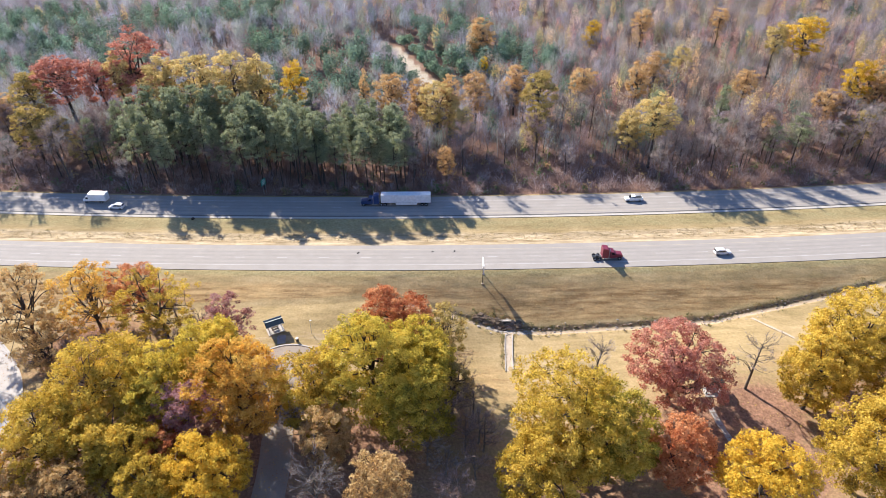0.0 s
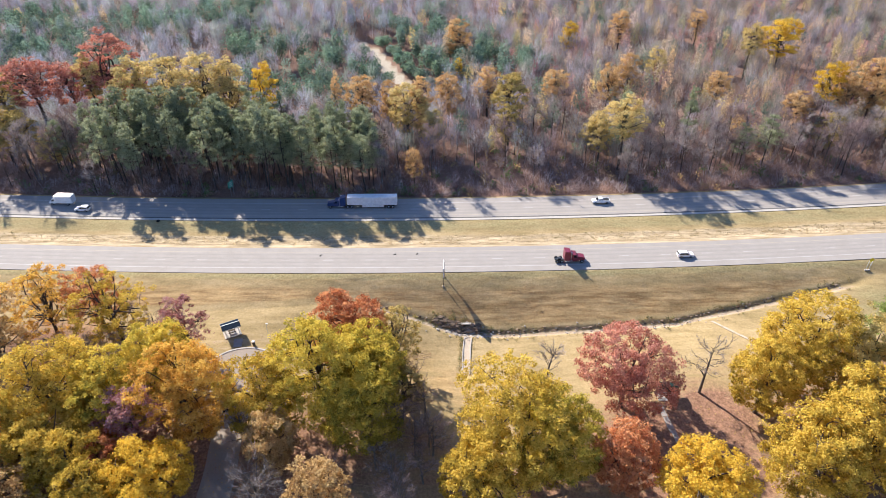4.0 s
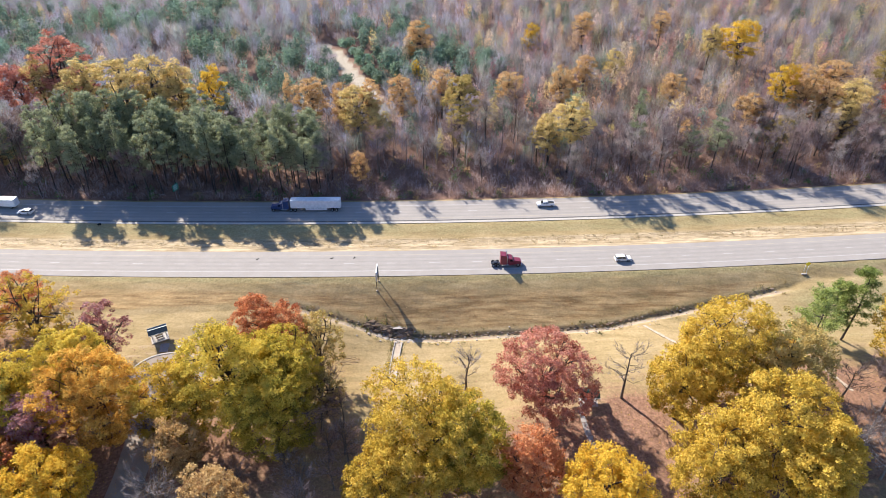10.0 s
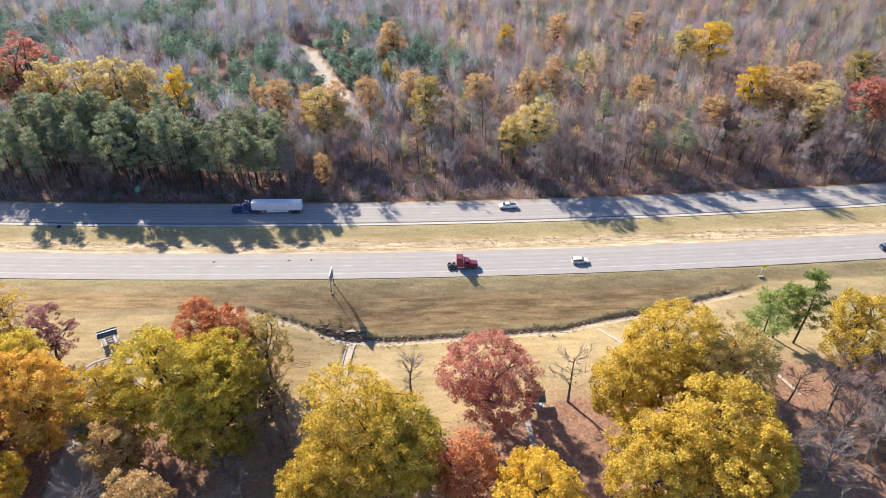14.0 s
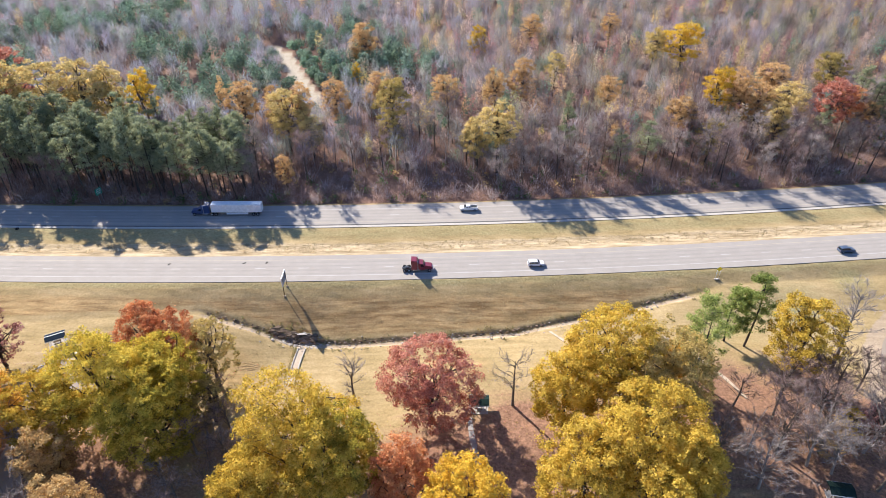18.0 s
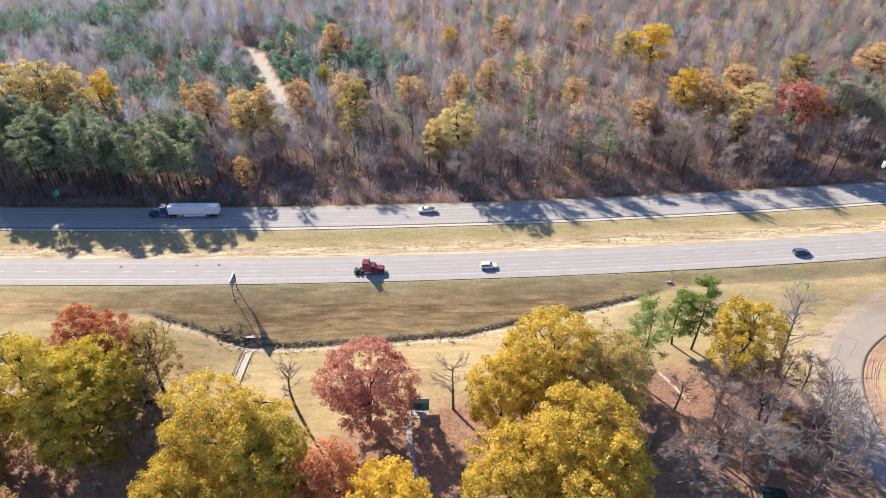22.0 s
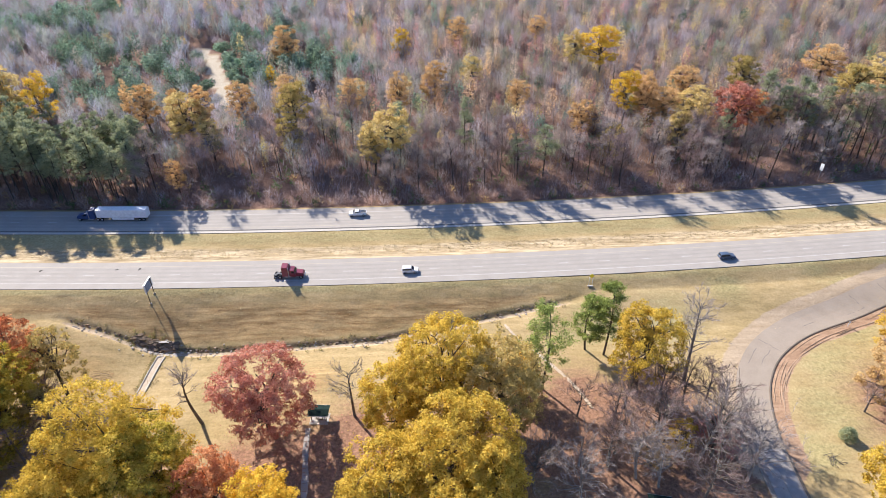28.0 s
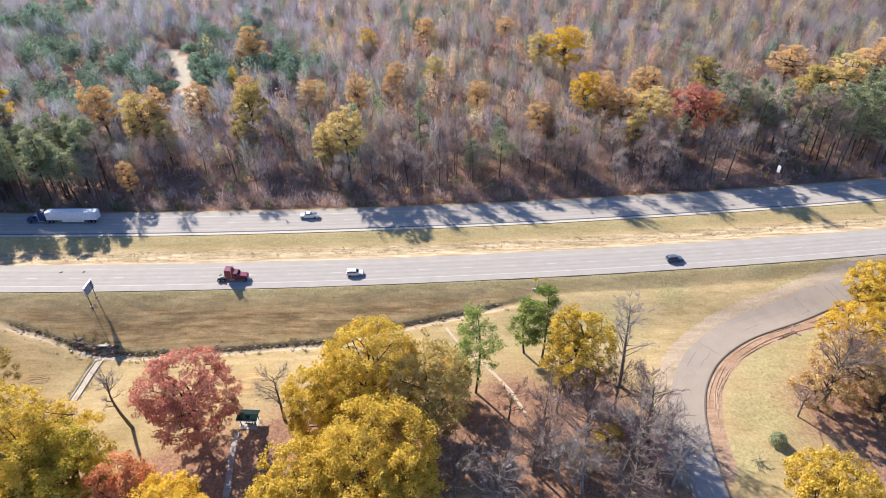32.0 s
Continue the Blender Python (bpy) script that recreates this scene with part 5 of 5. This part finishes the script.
for k in range(4):
    shaped("stringer", STEEL, bill, [(0.13, 0.0, 4.0 + k * 0.73, 0.08, 4.1, 0.08)], "", 0.01)
for dy in (-2.1, 2.1):
    shaped("edge_trim", WHITE, bill, [(0.0, dy, 5.1, 0.3, 0.1, 2.9)], "white edge trim", 0.01)
shaped("edge_trim", WHITE, bill, [(0.0, 0, 6.5, 0.3, 4.2, 0.1)], "", 0.01)
shaped("sign_face", WHITE, bill, [(-0.12, 0, 5.1, 0.04, 4.0, 2.5)], "white sign face", 0.005)

ysz = ground_z(131.0, 139.5)
ysign = thing("warning_sign", 131.0, 139.5, ysz, "yellow diamond warning sign on two thin posts", "road sign")
for dx in (-0.45, 0.45):
    round_bar("post", FASCIA, ysign, (dx, 0, -0.3), (dx, 0, 3.2), 0.06, "pale metal post", 8)
bm = bmesh.new()
bmesh.ops.create_cube(bm, size=1.0, matrix=Matrix.Translation((0, -0.09, 3.6)) @ Matrix.Rotation(radians(45), 4, "Y") @ Matrix.Diagonal((1.1, 0.05, 1.1, 1)))
bmesh.ops.bevel(bm, geom=list(bm.edges), offset=0.015, segments=2, affect="EDGES")
me = bpy.data.meshes.new("plate")
bm.to_mesh(me)
bm.free()
me.materials.append(SIGN_YELLOW)
part("plate", me, ysign, "yellow diamond plate")
shaped("base", CONCRETE, ysign, [(0, 0, 0.05, 1.5, 0.5, 0.3)], "low concrete base", 0.03)

gsz = ground_z(-59.6, 184.2)
gsign = thing("exit_sign", -59.6, 184.2, gsz, "green road sign on two posts, turned to the far lanes", "road sign", turn=-20)
for dy in (-0.7, 0.7):
    shaped("post", STEEL, gsign, [(0.08, dy, 2.2, 0.1, 0.1, 5.0)], "", 0.01)
shaped("plate", SIGN_GREEN, gsign, [(0, 0, 4.3, 0.06, 2.6, 2.3)], "green sign plate", 0.01)
for k, w in ((0, 1.6), (1, 2.0), (2, 1.2)):
    shaped("text_bar", WHITE, gsign, [(0.04, 0, 5.0 - k * 0.65, 0.02, w, 0.22)], "", 0.004)

wsz = ground_z(221.5, 196.5)
wsign = thing("roadside_sign", 221.5, 196.5, wsz, "white sign plate on one slim post at the woods", "road sign", turn=20)
shaped("post", STEEL, wsign, [(0.07, 0, 2.3, 0.12, 0.12, 5.4)], "", 0.01)
shaped("plate", WHITE, wsign, [(0, 0, 5.3, 0.06, 1.3, 2.6)], "white sign plate", 0.01)
for x, y, r, h in ((223, 201, 2.6, 11), (246, 203, 2.6, 11)):
    leafless(int(x), x, y, r, h, "pale leafless young tree at the roadside", 900, TWIG, BARK, "woods edge trees", 22)

mk = thing("marker_post", 195.2, 125.0, ground_z(195.2, 125.0), "short white marker post at the kerb", "post")
round_bar("shaft", WHITE, mk, (0, 0, -0.2), (0, 0, 1.5), 0.09, "", 10)
shaped("plate", WHITE, mk, [(0, -0.1, 1.4, 0.5, 0.04, 0.7)], "white plate", 0.01)

lz0 = ground_z(-33.0, 117.0)
lamp = thing("lamp_post", -33.0, 117.0, lz0, "thin pale lamp post by the picnic shelter", "lamp post")
round_bar("shaft", FASCIA, lamp, (0, 0, -0.2), (0, 0, 4.6), 0.06, "", 8)
shaped("lamp_head", FASCIA, lamp, [(0.15, 0, 4.65, 0.6, 0.3, 0.14)], "pale lamp head", 0.03)
bin_ = thing("litter_bin", -36.2, 114.4, ground_z(-36.2, 114.4), "dark litter bin with a pale lid", "bin")
round_bar("drum", CHARCOAL, bin_, (0, 0, 0), (0, 0, 0.95), 0.36, "", 14)
round_bar("lid", WHITE, bin_, (0, 0, 0.95), (0, 0, 1.1), 0.4, "pale lid", 14)

for x, y, h, r in ((-78.5, float(far_y(-78)) - 7.6, 0.5, 0.55),):
    ty = thing("scrap_tyre", x, y, -0.05, "black scrap tyre lying at the road edge", "tyre")
    c = Cloud()
    a = np.linspace(0, 2 * math.pi, 25)
    tube(c, np.stack([0.42 * np.cos(a), 0.42 * np.sin(a), np.full(25, 0.18)], 1), np.full(25, 0.17), 10)
    part("tread", c.mesh("tread", RUBBER), ty)
for x, off in ((-2.5, 2.6), (4.0, 2.7), (-24, 2.4)):
    db = thing("road_debris", x, float(near_y(x)) + off, 0.0, "dark scrap of tyre rubber on the asphalt", "debris", "road debris", turn=30 + 7 * x)
    shaped("scrap", RUBBER, db, [(0, 0, 0.04, 0.8, 0.25, 0.07), (0.35, 0.2, 0.05, 0.3, 0.3, 0.09)], "", 0.02)


# ---- drain, creek and paths ----
fl_line = curve_through([(17.9, 120.6), (17.4, 116), (16.9, 108)], 1.0)
flume = tagged(new("drain_channel", ribbon(fl_line, 1.7, 1.7, 0.10, 3).mesh("drain_channel", SAND)), "straight pale concrete drain channel in the grass", "channel", kind="structure")
for off in (-0.95, 0.95):
    part("channel_wall", ribbon(offset_line(fl_line, off), 0.22, 0.22, 0.3, 2).mesh("channel_wall", CONCRETE), flume, "low concrete side wall")
cz0 = ground_z(17.5, 123.6)
culvert = thing("culvert", 17.5, 124.6, cz0, "dark drain culvert with a concrete headwall in the bank", "culvert")
shaped("headwall", CONCRETE_STAINED, culvert, [(-1.4, 0, 0.55, 1.2, 0.35, 1.5), (1.4, 0, 0.55, 1.2, 0.35, 1.5), (0, 0, 1.0, 2.0, 0.3, 0.3)], "stained concrete headwall", 0.03)
shaped("lintel", CONCRETE, culvert, [(0, -0.1, 1.22, 2.6, 0.7, 0.16)], "pale concrete lintel slab", 0.02)
# Solid dark block paints the shade inside the pipe mouth.
shaped("opening", MOUTH_DARK, culvert, [(0, 0.2, 0.45, 1.7, 0.2, 1.1)], "pipe mouth, a solid block coloured dark for the shade inside", 0.02)
rng = np.random.default_rng(31)


def stone_mesh(seed):
    g = np.random.default_rng(seed)
    bm = bmesh.new()
    bmesh.ops.create_icosphere(bm, subdivisions=1, radius=0.5)
    for v in bm.verts:
        v.co *= g.uniform(0.75, 1.2)
        v.co.z *= 0.65
    me = bpy.data.meshes.new("rock")
    bm.to_mesh(me)
    bm.free()
    me.materials.append(STONE)
    return me


stones = [stone_mesh(s) for s in range(5)]
creek = tagged(new("creek_bed"), "stony creek bed with pale sand and rocks", "creek", kind="structure")
for i in range(260):
    x = rng.uniform(-10, 124)
    if rng.random() < 0.35:
        x = rng.normal(17, 4)
    y = float(table(x, TOE_Y)) - 0.6 + rng.normal() * 0.9
    ob = part("rock", stones[i % 5], creek)
    s = rng.uniform(0.25, 0.75) * (1.2 if abs(x - 17) < 8 else 0.85)
    ob.matrix_basis = Matrix.Translation((x, y, ground_z(x, y) + 0.06)) @ Matrix.Rotation(rng.uniform(0, 6.3), 4, "Z") @ Matrix.Diagonal((s * 1.3, s, s, 1))
for line, w, lab in (([(82.5, 123.8), (85.5, 119.5), (89.5, 114.5)], 0.9, "pale broken concrete path"), ([(106.5, 127.5), (109.5, 122), (116.5, 113), (121, 106), (124, 99)], 0.9, "pale broken concrete path"), ([(60.4, 94.8), (60.8, 89), (62.3, 79), (63, 66)], 1.5, "grey concrete path to the shelter"), ([(-40.5, 116.2), (-40, 113.2)], 2.2, "short concrete path to the shelter")):
    pts = curve_through(line, 1.6)
    path = tagged(new("footpath", None), lab, "path", kind="structure")
    for a, b in zip(pts[:-1], pts[1:]):
        seg = np.array([a + (b - a) * 0.02, (a + b) / 2, a + (b - a) * 0.97])
        part("paving_slab", ribbon(seg, w * rng.uniform(0.6, 1.05), w * rng.uniform(0.6, 1.05), 0.10 + rng.uniform(-0.03, 0.03), 2).mesh("paving_slab", SLAB_SHADED if w > 1.4 else SAND), path)

clod = Cloud()
ico = bmesh.new()
bmesh.ops.create_icosphere(ico, subdivisions=1, radius=1.0)
ico_v = np.array([v.co[:] for v in ico.verts])
ico_f = np.array([[v.index for v in f.verts] for f in ico.faces])
ico.free()
for i in range(420):
    x = rng.uniform(-9, 122)
    y = float(table(x, TOE_Y)) + 0.45 + rng.normal() * 0.25
    s = rng.uniform(0.12, 0.30)
    if i < 130:
        x = rng.uniform(9, 21)
        y = float(table(x, TOE_Y)) + rng.uniform(0.2, 2.2)
        s = rng.uniform(0.3, 0.8)
    shade_ = np.array((0.25, 0.185, 0.13)) * rng.uniform(0.45, 1.3)
    clod.add(ico_v * rng.uniform(0.7, 1.25, (len(ico_v), 1)) * (s * 1.6, s, s * 0.7) + (x, y, ground_z(x, y) + 0.05), ico_f, False, shade_)
tagged(new("earth_clods", clod.mesh("earth_clods", SOIL)), "broken dark earth of the eroded creek bank", "soil", kind="stuff")

RUT = surface("rut_earth", (0.30, 0.20, 0.11), (0.44, 0.31, 0.18), 1.5, 0.95, 0.4)
for k in range(6):
    ca, cb = 4.6 + rng.normal() * 0.5, 112.6 + k * 0.5 + rng.normal() * 0.2
    arc_ = np.array([(ca + q, cb + 0.09 * q * q * (0.5 + 0.06 * k)) for q in np.linspace(-2.6 + 0.2 * k, 2.8, 9)]) + rng.normal(size=(9, 2)) * 0.07
    rut = Cloud()
    tube(rut, np.column_stack([arc_, height(arc_[:, 0], arc_[:, 1]) + ripple(arc_[:, 0], arc_[:, 1]) + 0.01]), np.full(9, 0.07) * rng.uniform(0.4, 1.2, 9), 5)
    tagged(new("tyre_rut", rut.mesh("tyre_rut", RUT)), "curved ridge of bare earth worn into the grass", "rut", "tyre ruts")

# weeds on the creek bank and tufts in the grass
weed = Cloud()
FLUME_SIDE = (*fl_line[0], *fl_line[-1])
for i in range(260):
    x = rng.uniform(-9, 126)
    y = float(table(x, TOE_Y)) + (rng.normal() * 0.5 + (1.0 if rng.random() < 0.7 else -2.2))
    if rng.random() < 0.3:
        x, y = rng.normal(12, 4), rng.normal(125.6, 1.2)
    elif i % 5 == 0:
        u = rng.random()
        x, y = FLUME_SIDE[0] + u * (FLUME_SIDE[2] - FLUME_SIDE[0]) + rng.choice((-1.7, -1.4, 1.5)) + rng.normal() * 0.25, FLUME_SIDE[1] + u * (FLUME_SIDE[3] - FLUME_SIDE[1])
    m = 14
    tint = np.array((0.22, 0.215, 0.09) if rng.random() < 0.6 else (0.28, 0.22, 0.10)) * rng.uniform(0.7, 1.3)
    wy = unit(rng.normal(size=(m, 3)) * 0.5 + np.array([0, 0, 1]))
    twigs(weed, rng, np.tile((x, y, ground_z(x, y) - 0.05), (m, 1)) + rng.normal(size=(m, 3)) * (0.3, 0.3, 0.0), wy, rng.uniform(0.4, 1.0), 0.05, tint)
for i in range(5200):
    if i % 4:
        x = rng.uniform(-140, 250)
        y = float(near_y(x)) + 8 + rng.random() * (float(far_y(x)) - 16.5 - float(near_y(x)))
        u = (y - float(near_y(x)) - 8) / 12.0
        if u > 0.45 and i % 8:
            y -= 5.5
        tint = np.array((0.60, 0.48, 0.29) if u < 0.6 else (0.33, 0.29, 0.15)) * rng.uniform(0.4, 1.2)
    else:
        x = rng.uniform(-110, 240)
        y = rng.uniform(74, float(near_y(x)) - 7)
        tint = np.array((0.48, 0.39, 0.22)) * rng.uniform(0.8, 1.3)
    m = 9
    wy = unit(rng.normal(size=(m, 3)) * 0.6 + np.array([0, 0, 1]))
    twigs(weed, rng, np.tile((x, y, ground_z(x, y) - 0.08), (m, 1)) + rng.normal(size=(m, 3)) * (0.4, 0.22, 0.0), wy, rng.uniform(0.2, 0.6) if i % 4 else rng.uniform(0.15, 0.38), 0.055, tint)
tagged(new("grass_tufts", weed.mesh("grass_tufts", WOODS)), "dry grass tufts and weeds on banks and verge", "grass", kind="stuff")

# fallen leaves under the park trees
fall = Cloud()
for i, (colour, x, y, r, lo, hi, dense, label) in enumerate(NEAR):
    m = int((70 if colour in ("red", "scarlet", "maroon", "bronze") else 32) * r)
    p = rng.normal(size=(m, 2)) * r * 0.8 + (x + 3, y - 4)
    z = height(p[:, 0], p[:, 1]) + 0.14
    tint = dict(yellow=(0.45, 0.33, 0.10), gold=(0.55, 0.38, 0.10), olive=(0.36, 0.27, 0.12), orange=(0.45, 0.24, 0.10), red=(0.36, 0.16, 0.13), scarlet=(0.40, 0.18, 0.11), maroon=(0.27, 0.14, 0.13), tan_gold=(0.45, 0.35, 0.16), tan_orange=(0.42, 0.28, 0.16), bronze=(0.36, 0.24, 0.13), khaki=(0.34, 0.25, 0.13))[colour]
    leaves(fall, rng, np.column_stack([p, z]), 0.13, np.array(tint), 6.0)
tagged(new("fallen_leaves", fall.mesh("fallen_leaves", WOODS)), "fallen autumn leaves scattered on the grass", "leaves", kind="stuff")

# evergreen bush and brush pile by the ramp
bx, by = 176.3, 89.8
bush = thing("bush", bx, by, ground_z(bx, by), "round dark evergreen bush on the grass", "bush")
bl, bw = Cloud(), Cloud()
d = unit(rng.normal(size=(1500, 3))) * rng.uniform(0.6, 1, (1500, 1))
d[:, 2] = np.abs(d[:, 2])
leaves(bl, rng, d * (1.9, 1.9, 2.9) + (0, 0, 0.3), 0.16)
tube(bw, [(0, 0, -0.2), (0, 0.05, 1.0), (0.05, 0, 2.2)], [0.12, 0.08, 0.03], 6)
part("foliage", bl.mesh("foliage", LEAF["pine"]), bush)
part("stem", bw.mesh("stem", BARK_DARK), bush)
px0, py0 = 170.5, 84.8
brush = thing("brush_pile", px0, py0, ground_z(px0, py0), "small pile of dead branches on the grass", "branches")
for k in range(14):
    a = rng.uniform(0, 6.3)
    ln = rng.uniform(1.2, 3.0)
    q = rng.normal(size=2) * 0.7
    c = Cloud()
    tube(c, limb(rng, (q[0] - math.cos(a) * ln / 2, q[1] - math.sin(a) * ln / 2, 0.1), (q[0] + math.cos(a) * ln / 2, q[1] + math.sin(a) * ln / 2, rng.uniform(0.1, 0.6)), 0.08, 5), np.linspace(0.06, 0.02, 5), 5)
    part("branch", c.mesh("branch", BARK), brush)
